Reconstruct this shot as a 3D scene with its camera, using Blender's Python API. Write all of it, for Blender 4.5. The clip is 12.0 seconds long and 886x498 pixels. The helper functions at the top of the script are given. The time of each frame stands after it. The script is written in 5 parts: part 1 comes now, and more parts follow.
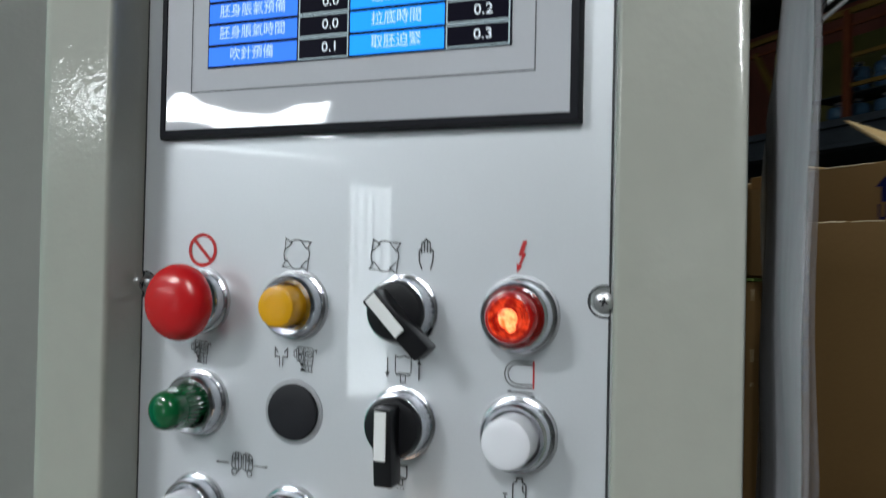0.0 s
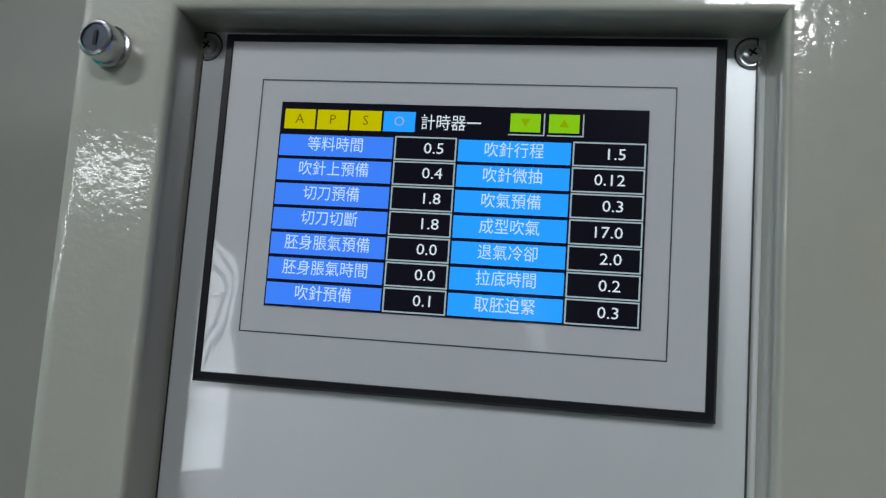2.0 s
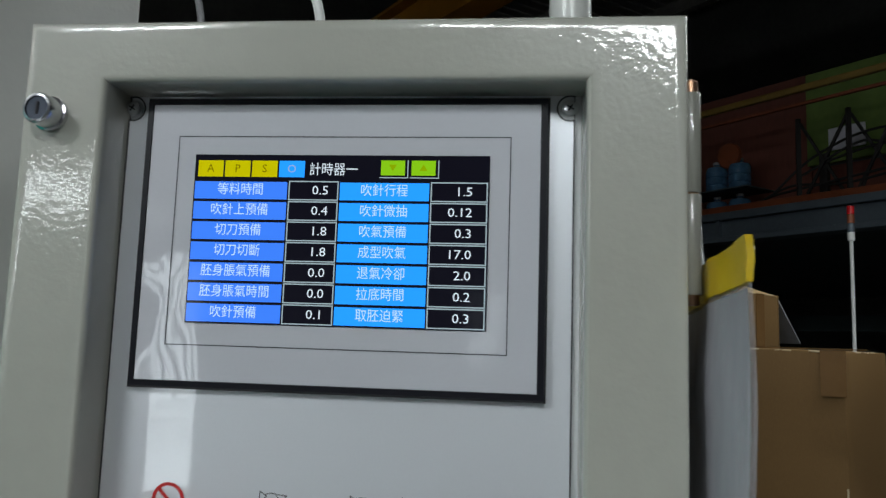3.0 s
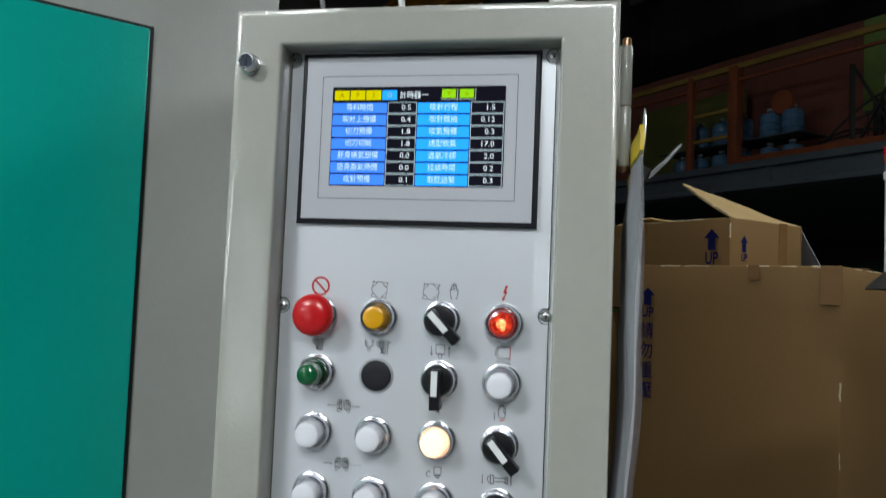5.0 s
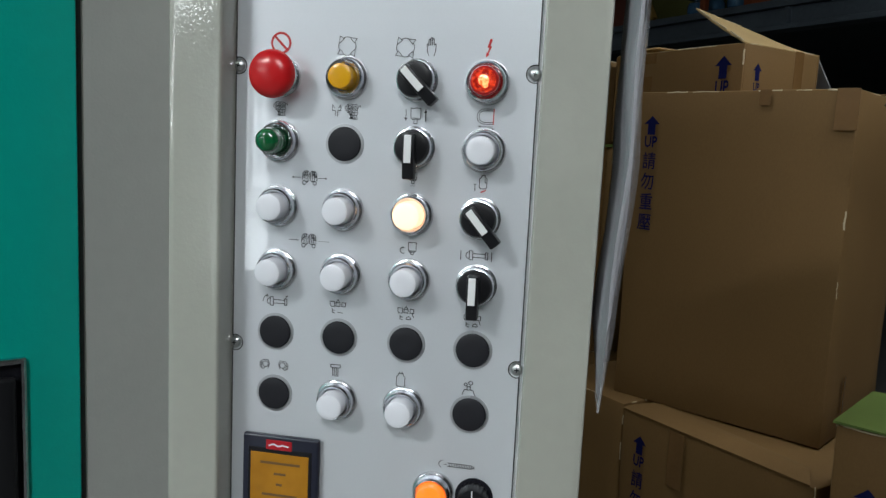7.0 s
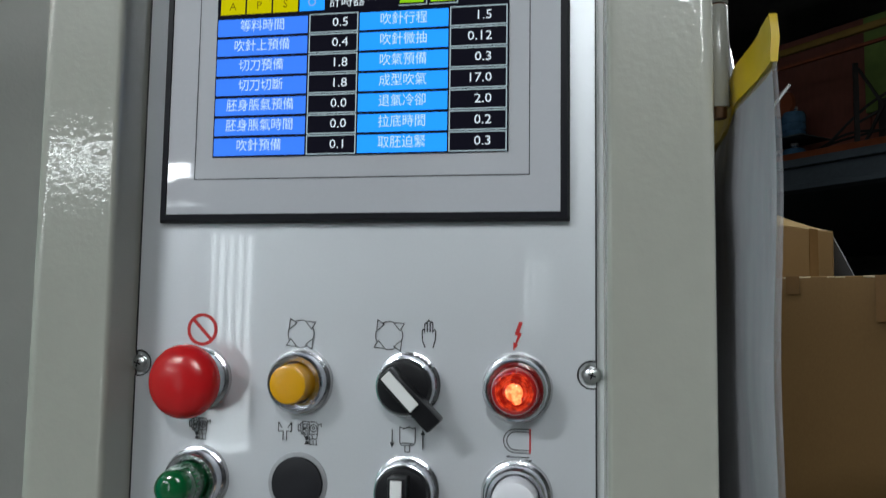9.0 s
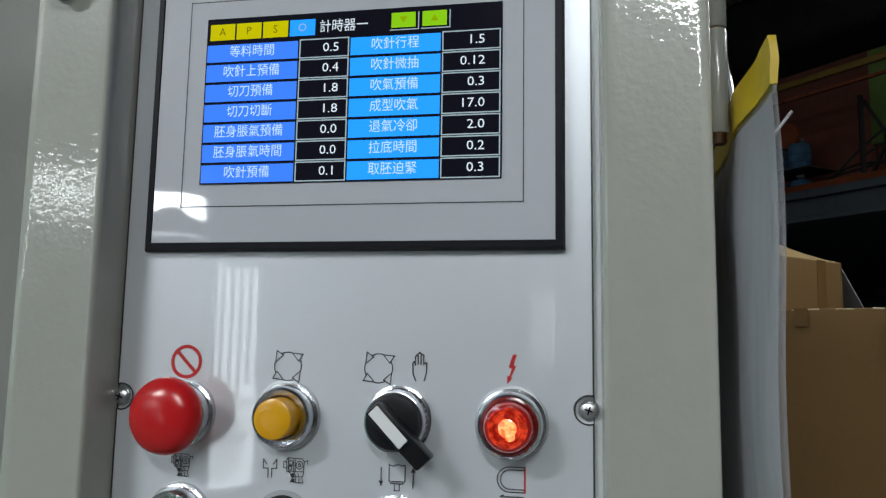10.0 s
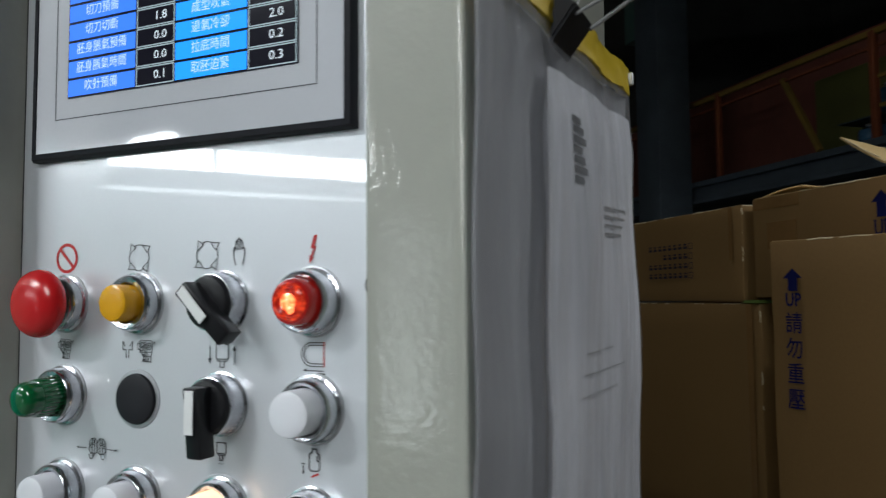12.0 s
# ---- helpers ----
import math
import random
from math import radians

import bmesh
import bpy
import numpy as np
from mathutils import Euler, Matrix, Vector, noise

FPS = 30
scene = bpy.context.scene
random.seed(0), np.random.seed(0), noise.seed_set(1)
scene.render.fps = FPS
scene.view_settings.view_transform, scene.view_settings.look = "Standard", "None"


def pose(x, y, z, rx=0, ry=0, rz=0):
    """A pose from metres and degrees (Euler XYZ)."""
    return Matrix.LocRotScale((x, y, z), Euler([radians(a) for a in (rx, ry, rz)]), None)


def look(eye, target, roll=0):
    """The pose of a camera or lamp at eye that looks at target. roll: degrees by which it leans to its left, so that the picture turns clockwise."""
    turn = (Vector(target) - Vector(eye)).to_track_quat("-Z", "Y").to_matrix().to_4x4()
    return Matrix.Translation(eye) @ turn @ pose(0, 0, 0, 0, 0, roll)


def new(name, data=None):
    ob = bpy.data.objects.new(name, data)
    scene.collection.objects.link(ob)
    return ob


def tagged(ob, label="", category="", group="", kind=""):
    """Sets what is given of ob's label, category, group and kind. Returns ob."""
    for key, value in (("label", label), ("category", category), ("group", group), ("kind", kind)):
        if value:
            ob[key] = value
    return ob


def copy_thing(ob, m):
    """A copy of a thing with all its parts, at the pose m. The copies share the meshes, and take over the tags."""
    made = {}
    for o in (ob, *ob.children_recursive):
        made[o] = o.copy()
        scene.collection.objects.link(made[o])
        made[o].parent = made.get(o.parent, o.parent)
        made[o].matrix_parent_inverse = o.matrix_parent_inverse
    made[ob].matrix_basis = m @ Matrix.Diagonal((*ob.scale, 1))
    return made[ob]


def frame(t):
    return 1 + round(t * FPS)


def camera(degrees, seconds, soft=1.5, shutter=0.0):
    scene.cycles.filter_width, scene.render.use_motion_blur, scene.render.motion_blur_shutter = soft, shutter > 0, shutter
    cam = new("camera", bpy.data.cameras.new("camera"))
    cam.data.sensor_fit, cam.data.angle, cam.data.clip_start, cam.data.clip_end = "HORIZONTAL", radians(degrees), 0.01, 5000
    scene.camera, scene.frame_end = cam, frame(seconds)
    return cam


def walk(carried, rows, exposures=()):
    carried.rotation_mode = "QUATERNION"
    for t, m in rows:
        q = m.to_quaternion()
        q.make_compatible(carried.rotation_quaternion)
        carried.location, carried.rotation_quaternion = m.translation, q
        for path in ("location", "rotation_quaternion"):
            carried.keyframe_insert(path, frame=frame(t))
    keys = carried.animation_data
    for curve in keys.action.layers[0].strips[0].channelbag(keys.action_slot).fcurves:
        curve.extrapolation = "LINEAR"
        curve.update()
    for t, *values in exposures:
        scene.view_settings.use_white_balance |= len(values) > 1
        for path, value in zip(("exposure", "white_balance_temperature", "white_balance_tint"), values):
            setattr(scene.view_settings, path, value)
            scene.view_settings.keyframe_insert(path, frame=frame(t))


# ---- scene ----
cam = camera(60.0, 12.0, soft=1.35, shutter=0.35)
PATH = [
    (0, (0.16, -0.312, 1.394), (-0.532, 1.564, 1.419), 1.2),
    (0.5, (0.093, -0.339, 1.439), (-0.281, 1.625, 1.484), 2.2),
    (1, (0.077, -0.318, 1.452), (-0.293, 1.638, 1.646), 2.9),
    (1.5, (0.053, -0.304, 1.476), (-0.281, 1.659, 1.671), 4.3),
    (2, (0.044, -0.308, 1.478), (-0.26, 1.658, 1.687), 4.0),
    (2.5, (0.056, -0.321, 1.479), (-0.165, 1.653, 1.705), 3.1),
    (2.7, (0.071, -0.336, 1.482), (-0.119, 1.641, 1.714), 2.1),
    (4.3, (0.147, -0.61, 1.434), (-0.276, 1.33, 1.676), 1.3),
    (4.5, (0.146, -0.625, 1.429), (-0.277, 1.317, 1.654), 1.4),
    (5, (0.146, -0.637, 1.396), (-0.223, 1.326, 1.504), 2.3),
    (5.5, (0.15, -0.641, 1.372), (-0.196, 1.329, 1.387), 1.9),
    (6, (0.146, -0.635, 1.347), (-0.204, 1.333, 1.28), 3.0),
    (6.5, (0.155, -0.601, 1.329), (-0.209, 1.359, 1.171), 2.8),
    (7, (0.157, -0.568, 1.321), (-0.2, 1.383, 1.064), 2.8),
    (7.2, (0.159, -0.553, 1.328), (-0.235, 1.401, 1.168), 2.6),
    (8.8, (0.109, -0.366, 1.397), (-0.244, 1.597, 1.548), 0.9),
    (9, (0.107, -0.367, 1.407), (-0.233, 1.598, 1.567), 0.8),
    (9.5, (0.106, -0.36, 1.414), (-0.227, 1.597, 1.656), 0.9),
    (10, (0.112, -0.354, 1.407), (-0.245, 1.599, 1.649), 0.9),
    (10.5, (0.123, -0.36, 1.403), (-0.232, 1.596, 1.618), 0.3),
    (11, (0.151, -0.369, 1.387), (-0.253, 1.582, 1.563), 0.2),
    (11.5, (0.194, -0.34, 1.379), (-0.359, 1.578, 1.494), 0.1),
    (12, (0.28, -0.303, 1.372), (-0.526, 1.523, 1.5), -0.5),
]

EXPO = [
    (0.0, -0.12), (0.5, -0.45), (1.0, -0.45), (2.7, -0.43), (4.3, 0.1), (5.5, -0.03), (7.2, -0.06), (8.8, -0.33), (10.5, -0.31), (11.5, -0.26), (12.0, -0.15),
]
walk(cam, [(t, look(eye, target, roll)) for t, eye, target, roll in PATH], EXPO)

# ---- world, light, exposure ----
world = bpy.data.worlds.new("sky")
scene.world = world
world.use_nodes = True
wn = world.node_tree
sky = wn.nodes.new("ShaderNodeTexSky")
sky.sky_type, sky.sun_disc, sky.sun_elevation, sky.sun_rotation = "NISHITA", False, radians(40), radians(200)
wn.links.new(sky.outputs[0], wn.nodes["Background"].inputs[0])
wn.nodes["Background"].inputs[1].default_value = 0.1

HALL = pose(0, 0, 0, 0, 0, 40)        # building axes: u along the machine front, v across it
MACH = pose(-0.2755, 0.0385, 0, 0, 0, 49)


def mezz(u, v, z):
    """A place on the mezzanine, from its front edge."""
    return HALL @ pose(3.549 + 1.2 * (u - 3.14), 2.674 + 1.2 * (v - 1.856), 2.24 + 1.2 * (z - 2.2))


MEZ = mezz(0, 0, 0) @ Matrix.Diagonal((1.2, 1.2, 1.2, 1))


def area_lamp(name, m, sx, sy, watts, color):
    d = bpy.data.lights.new(name, "AREA")
    d.shape, d.size, d.size_y, d.energy, d.color = "RECTANGLE", sx, sy, watts, color
    o = new(name, d)
    o.matrix_world = m
    return o


# daylight through the high window band
area_lamp("window_light", HALL @ look((-6.67, -1.1, 2.62), (0, -1.1, 2.4)), 3.0, 0.22, 34, (0.9, 0.96, 1.0))
# fluorescent battens; the last two are added fill for cartons and mezzanine
BATTENS_AND_FILL = [((-1.9, -2.6, 3.35), 20, 104), ((0.40, -2.0, 2.6), 130, 40), ((1.25, 0.9, 2.6), 40, 18), ((-0.9, 0.5, 4.0), 40, 20)]
for (bx, by, bz), br, bw in BATTENS_AND_FILL:
    area_lamp("batten_and_fill_light", pose(bx, by, bz - 0.07, 0, 0, br), 1.15, 0.16, bw, (0.92, 0.98, 1.0))


# ---- materials ----
def mat(name, color, rough=0.5, metal=0.0, var=0.12, scale=6.0, fine=90.0, bump=0.0, bump_scale=200.0, coat=0.0,
        spec=0.5, rvar=0.08, stretch=None, emit=0.0, emit_color=None, tint=None, coat_ior=1.5, relief=0.001):
    """Principled surface with broad stains, fine grain and fine relief."""
    m = bpy.data.materials.new(name)
    m.use_nodes = True
    n, l = m.node_tree.nodes, m.node_tree.links
    p = n["Principled BSDF"]
    p.inputs["Metallic"].default_value = metal
    p.inputs["Specular IOR Level"].default_value = spec
    p.inputs["Coat Weight"].default_value = coat
    p.inputs["Coat Roughness"].default_value = 0.03
    p.inputs["Coat IOR"].default_value = coat_ior
    tc = n.new("ShaderNodeTexCoord")
    src = tc.outputs["Object"]
    if stretch:
        mp = n.new("ShaderNodeMapping")
        mp.inputs["Scale"].default_value = stretch
        l.new(src, mp.inputs[0])
        src = mp.outputs[0]
    big, small = n.new("ShaderNodeTexNoise"), n.new("ShaderNodeTexNoise")
    for t, s, d in ((big, scale, 4), (small, fine, 3)):
        t.inputs["Scale"].default_value, t.inputs["Detail"].default_value = s, d
        l.new(src, t.inputs["Vector"])
    mix = n.new("ShaderNodeMath")
    mix.operation = "MULTIPLY_ADD"
    l.new(small.outputs[0], mix.inputs[0])
    mix.inputs[1].default_value = 0.4
    l.new(big.outputs[0], mix.inputs[2])
    ramp = n.new("ShaderNodeMapRange")
    ramp.inputs[1].default_value, ramp.inputs[2].default_value = 0.45, 0.95
    l.new(mix.outputs[0], ramp.inputs[0])
    cm = n.new("ShaderNodeMix")
    cm.data_type = "RGBA"
    c = Vector(color)
    lo = c * (1 - var) if tint is None else Vector(tint)
    cm.inputs[6].default_value = (*lo, 1)
    cm.inputs[7].default_value = (*[min(1, v * (1 + var)) for v in c], 1)
    l.new(ramp.outputs[0], cm.inputs[0])
    l.new(cm.outputs[2], p.inputs["Base Color"])
    rr = n.new("ShaderNodeMapRange")
    rr.inputs[3].default_value, rr.inputs[4].default_value = max(0.02, rough - rvar), min(1, rough + rvar)
    l.new(big.outputs[0], rr.inputs[0])
    l.new(rr.outputs[0], p.inputs["Roughness"])
    if bump:
        bt = n.new("ShaderNodeTexNoise")
        bt.inputs["Scale"].default_value, bt.inputs["Detail"].default_value = bump_scale, 2
        l.new(src, bt.inputs["Vector"])
        b = n.new("ShaderNodeBump")
        b.inputs["Strength"].default_value, b.inputs["Distance"].default_value = bump, relief
        l.new(bt.outputs[0], b.inputs["Height"])
        l.new(b.outputs[0], p.inputs["Normal"])
        if coat:
            l.new(b.outputs[0], p.inputs["Coat Normal"])
    if emit:
        p.inputs["Emission Color"].default_value = (*(emit_color or color), 1)
        p.inputs["Emission Strength"].default_value = emit
    return m


def glow(name, color, strength):
    m = bpy.data.materials.new(name)
    m.use_nodes = True
    n, l = m.node_tree.nodes, m.node_tree.links
    n.remove(n["Principled BSDF"])
    e = n.new("ShaderNodeEmission")
    e.inputs[0].default_value, e.inputs[1].default_value = (*color, 1), strength
    l.new(e.outputs[0], n["Material Output"].inputs[0])
    return m


def ember(name, dark, bright, strength, scale):
    """Ribbed lamp lens lit unevenly by the bulb behind it."""
    m = mat(name, dark, 0.12, coat=0.6)
    n, l = m.node_tree.nodes, m.node_tree.links
    p = n["Principled BSDF"]
    tc, ns, mr, mx = (n.new("ShaderNode" + k) for k in ("TexCoord", "TexNoise", "MapRange", "Mix"))
    ns.inputs["Scale"].default_value, ns.inputs["Detail"].default_value = scale, 3
    l.new(tc.outputs["Object"], ns.inputs["Vector"])
    mr.inputs[1].default_value, mr.inputs[2].default_value = 0.40, 0.64
    l.new(ns.outputs[0], mr.inputs[0])
    mx.data_type = "RGBA"
    mx.inputs[6].default_value, mx.inputs[7].default_value = (*dark, 1), (*bright, 1)
    l.new(mr.outputs[0], mx.inputs[0])
    l.new(mx.outputs[2], p.inputs["Emission Color"])
    p.inputs["Emission Strength"].default_value = strength
    return m


PAINT = mat("beige_enamel", (0.37, 0.372, 0.325), 0.32, var=0.05, bump=0.13, bump_scale=300, spec=0.3, coat=0.9, rvar=0.05, tint=(0.35, 0.352, 0.31))
GREYPAINT = mat("grey_enamel", (0.51, 0.51, 0.49), 0.33, var=0.05, bump=0.25, bump_scale=330, spec=0.4, tint=(0.48, 0.48, 0.465))
GREEN = mat("teal_enamel", (0.0, 0.44, 0.355), 0.3, var=0.07, bump=0.2, bump_scale=300, spec=0.4)
PLATE = mat("silver_panel_film", (0.72, 0.745, 0.785), 0.38, 0.40, var=0.025, fine=700, rvar=0.03, spec=0.4, coat=1.0, coat_ior=1.75)
LIP = mat("white_edge_strip", (0.72, 0.74, 0.75), 0.3, var=0.04)
FLANGE = mat("satin_zinc_flange", (0.5, 0.51, 0.54), 0.42, 0.85, var=0.12, fine=400)
FILM = mat("silver_bezel_film", (0.50, 0.51, 0.55), 0.5, 0.05, var=0.03, bump=0.8, bump_scale=12, relief=0.0018, fine=500, spec=0.3, coat=1.0, coat_ior=1.75, rvar=0.03)
RIM = mat("black_bezel_rim", (0.008, 0.008, 0.012), 0.5, var=0.2, spec=0.2)
INK = mat("black_ink", (0.03, 0.03, 0.035), 0.4, var=0.2, fine=400)
REDINK = mat("red_ink", (0.5, 0.02, 0.02), 0.4, var=0.1)
CHROME = mat("chrome", (0.60, 0.61, 0.645), 0.2, 1.0, var=0.2, scale=150, fine=900, rvar=0.1, bump=0.12, bump_scale=700)
WIRECHROME = mat("bright_nickel_wire", (0.78, 0.78, 0.8), 0.25, 0.65, var=0.06)
STEEL = mat("zinc_steel", (0.6, 0.61, 0.62), 0.28, 1.0, var=0.12, fine=300)
COPPER = mat("brass_pin", (0.45, 0.27, 0.17), 0.35, 1.0, var=0.2)
REDCAP = mat("red_plastic", (0.55, 0.012, 0.015), 0.22, var=0.06, rvar=0.05)
YELCAP = mat("amber_plastic", (0.74, 0.36, 0.005), 0.25, var=0.06)
WHITECAP = mat("white_plastic", (0.78, 0.78, 0.83), 0.35, var=0.03)
BLACKCAP = mat("black_plastic", (0.010, 0.010, 0.012), 0.35, var=0.2, spec=0.3)
PLUG = mat("matt_black_plug", (0.013, 0.013, 0.017), 0.6, var=0.2, spec=0.3)
LEVERWHITE = mat("white_insert", (0.8, 0.8, 0.8), 0.35, var=0.04)
LITCAP = mat("lit_white_cap", (0.9, 0.75, 0.55), 0.35, emit=1.25, emit_color=(1.0, 0.62, 0.38))
REDLENS = mat("red_lens", (0.35, 0.005, 0.005), 0.08, emit=0.05, emit_color=(1.0, 0.03, 0.01), coat=0.6)
REDCORE = ember("lit_bulb", (0.9, 0.10, 0.02), (1.0, 0.42, 0.16), 1.9, 500)
REDMID = ember("lit_lens_ring", (0.22, 0.006, 0.003), (0.9, 0.07, 0.02), 0.8, 420)
ORLENS = mat("orange_lens", (0.7, 0.12, 0.01), 0.12, emit=1.2, emit_color=(1.0, 0.2, 0.02), coat=0.5)
GREENLENS = mat("green_lens", (0.003, 0.10, 0.03), 0.1, var=0.1, coat=0.7, spec=0.6)
GASKET = mat("black_gasket", (0.012, 0.013, 0.013), 0.6, var=0.2)
KNOBFACE = mat("dark_lock_face", (0.05, 0.06, 0.08), 0.2, 0.6, var=0.2)
CARD = mat("cardboard", (0.172, 0.099, 0.036), 0.72, var=0.06, scale=2.2, fine=300, bump=0.12, bump_scale=500, stretch=(1, 1, 0.5), spec=0.25, tint=(0.140, 0.079, 0.028))
CARDIN = mat("cardboard_inside", (0.42, 0.29, 0.13), 0.75, var=0.12, scale=5, fine=80, bump=0.2)
TAPE = mat("brown_tape", (0.165, 0.09, 0.034), 0.22, var=0.12, scale=12, coat=0.2)
GTAPE = mat("green_tape", (0.10, 0.15, 0.035), 0.4, var=0.15)
NAVY = mat("navy_print", (0.005, 0.007, 0.055), 0.7, var=0.2, fine=250, spec=0.1)
GREYPRINT = mat("dark_print", (0.02, 0.02, 0.035), 0.7, var=0.2, spec=0.1)
PAPER = mat("white_paper", (0.80, 0.80, 0.86), 0.6, var=0.07, scale=9, fine=30)
WORN = mat("worn_board_edge", (0.50, 0.42, 0.28), 0.85, var=0.2, scale=30, fine=120, bump=0.3)
YELTAPE = mat("yellow_band", (0.58, 0.40, 0.005), 0.4, var=0.12, scale=30, bump=0.3, bump_scale=60)
CABLEW = mat("white_cable", (0.72, 0.73, 0.72), 0.4, var=0.04)
CABLEG = mat("grey_cable", (0.16, 0.16, 0.17), 0.45, var=0.1)
TOWER = mat("grey_tower_plastic", (0.55, 0.56, 0.54), 0.25, var=0.04)
CONCRETE = mat("concrete", (0.13, 0.13, 0.125), 0.7, var=0.18, scale=1.5, fine=40, bump=0.2, bump_scale=60)
WALLM = mat("hall_wall_paint", (0.34, 0.35, 0.34), 0.7, var=0.12, scale=0.8, fine=20)
CEILM = mat("grey_roof_sheet", (0.36, 0.345, 0.32), 0.7, var=0.25, scale=1.0, fine=15)
# darker copy of the wall colour: missing light on the far walls
UNLITWALLM = mat("unlit_wall_dark", (0.12, 0.118, 0.11), 0.8, var=0.3, scale=1.0, fine=15)
BRACKET = mat("sea_green_paint", (0.09, 0.17, 0.15), 0.5, var=0.2, scale=6, fine=60)
DARKSTEEL = mat("dark_green_steel", (0.05, 0.07, 0.075), 0.5, 0.2, var=0.25, scale=4, fine=60)
BEAMGREY = mat("blue_grey_beam", (0.10, 0.125, 0.15), 0.45, 0.3, var=0.2, scale=4, fine=60)
ORANGE = mat("rust_orange_paint", (0.21, 0.055, 0.02), 0.5, var=0.25, scale=9, fine=70)
YRAIL = mat("worn_yellow_paint", (0.24, 0.15, 0.03), 0.5, var=0.25, scale=9)
CRANE = mat("crane_yellow_paint", (0.45, 0.20, 0.02), 0.5, var=0.2, scale=3)
REDBOARD = mat("red_brown_board", (0.19, 0.062, 0.042), 0.7, var=0.25, scale=3, fine=40, stretch=(1, 1, 0.3))
OLIVE = mat("olive_board", (0.12, 0.12, 0.03), 0.7, var=0.25, scale=3)
LIME = mat("lime_sheet", (0.18, 0.27, 0.07), 0.5, var=0.2, scale=4, fine=30)
BOTTLE = mat("blue_bottle_plastic", (0.06, 0.14, 0.24), 0.1, var=0.3, scale=20, coat=1.0)
WIREM = mat("dark_wire", (0.02, 0.018, 0.016), 0.6, var=0.2)
BACKING = mat("grey_backing_board", (0.40, 0.40, 0.43), 0.45, var=0.14, scale=14, fine=60, stretch=(1, 1, 0.15))
SLEEVEGREY = mat("dull_grey_wrap", (0.32, 0.32, 0.33), 0.4, var=0.1)
TUBEGLOW = glow("tube_glow", (0.94, 1.0, 0.98), 9.0)
SKYGLOW = glow("bright_sky", (0.86, 0.95, 1.0), 4.8)
LCD = mat("amber_lcd", (0.36, 0.16, 0.01), 0.2, var=0.15, scale=40, emit=0.04, emit_color=(1.0, 0.42, 0.02))
LOGO = mat("red_badge", (0.45, 0.01, 0.02), 0.35)
KEYPAD = mat("navy_keypad", (0.014, 0.016, 0.03), 0.35, var=0.15)


def screen(name, color, s=1.0):
    return mat(name, [v * 0.15 for v in color], 0.1, var=0.02, emit=s * 1.5, emit_color=color)


SC_BLACK = screen("screen_black", (0.004, 0.004, 0.008))
SC_BLUE = screen("screen_blue", (0.034, 0.155, 0.68), 1.18)
SC_SKY = screen("screen_sky_blue", (0.014, 0.245, 0.84), 1.18)
SC_YEL = screen("screen_yellow", (0.58, 0.54, 0.0), 0.72)
SC_LIME = screen("screen_lime", (0.28, 0.66, 0.01), 0.66)
SC_WHITE = screen("screen_white", (0.72, 0.82, 0.90), 0.72)
SC_LEAF = screen("screen_leaf", (0.32, 0.50, 0.0), 0.6)
SC_NAME = screen("screen_name_text", (0.50, 0.70, 0.95), 0.85)
SC_OLIVE = screen("screen_olive", (0.16, 0.13, 0.0), 0.9)
SC_LINE = screen("screen_line", (0.32, 0.42, 0.46), 0.8)

CLEAR = bpy.data.materials.new("clear_vinyl")
CLEAR.use_nodes = True
_n, _l = CLEAR.node_tree.nodes, CLEAR.node_tree.links
_t, _mx, _ns, _bp = (_n.new("ShaderNode" + k) for k in ("BsdfTransparent", "MixShader", "TexNoise", "Bump"))
_n["Principled BSDF"].inputs["Base Color"].default_value = (0.50, 0.50, 0.53, 1)
_n["Principled BSDF"].inputs["Roughness"].default_value = 0.16
_ns.inputs["Scale"].default_value = 9
_tc, _mp = _n.new("ShaderNodeTexCoord"), _n.new("ShaderNodeMapping")
_mp.inputs["Scale"].default_value = (4, 7, 0.9)
_ns.inputs["Detail"].default_value = 5
_l.new(_tc.outputs["Object"], _mp.inputs[0])
_l.new(_mp.outputs[0], _ns.inputs["Vector"])
_bp.inputs["Strength"].default_value, _bp.inputs["Distance"].default_value = 0.6, 0.003
_l.new(_ns.outputs[0], _bp.inputs["Height"])
_l.new(_bp.outputs[0], _n["Principled BSDF"].inputs["Normal"])
_mr = _n.new("ShaderNodeMapRange")      # cloudy where the vinyl is scuffed
_mr.inputs[1].default_value, _mr.inputs[2].default_value = 0.3, 0.7
_mr.inputs[3].default_value, _mr.inputs[4].default_value = 0.18, 0.46
_l.new(_ns.outputs[0], _mr.inputs[0])
_l.new(_mr.outputs[0], _mx.inputs[0])
_l.new(_t.outputs[0], _mx.inputs[1])
_l.new(_n["Principled BSDF"].outputs[0], _mx.inputs[2])
_l.new(_mx.outputs[0], _n["Material Output"].inputs[0])


# ---- mesh helpers ----
def finish(name, bm, material, smooth=True, angle=35):
    me = bpy.data.meshes.new(name)
    bmesh.ops.recalc_face_normals(bm, faces=bm.faces)
    bm.to_mesh(me)
    bm.free()
    me.materials.append(material)
    if smooth:
        for p in me.polygons:
            p.use_smooth = True
        me.set_sharp_from_angle(angle=radians(angle))
    return me


def part(name, bm, material, parent=None, label="", smooth=True, m=None):
    ob = new(name, finish(name, bm, material, smooth))
    if parent:
        ob.parent = parent
    if m is not None:
        ob.matrix_basis = m
    if label:
        ob["label"] = label
    return ob


def thing(name, label, category, m=None, group="", kind=""):
    ob = new(name)
    ob.empty_display_size = 0.02
    if m is not None:
        ob.matrix_basis = m
    return tagged(ob, label, category, group, kind)


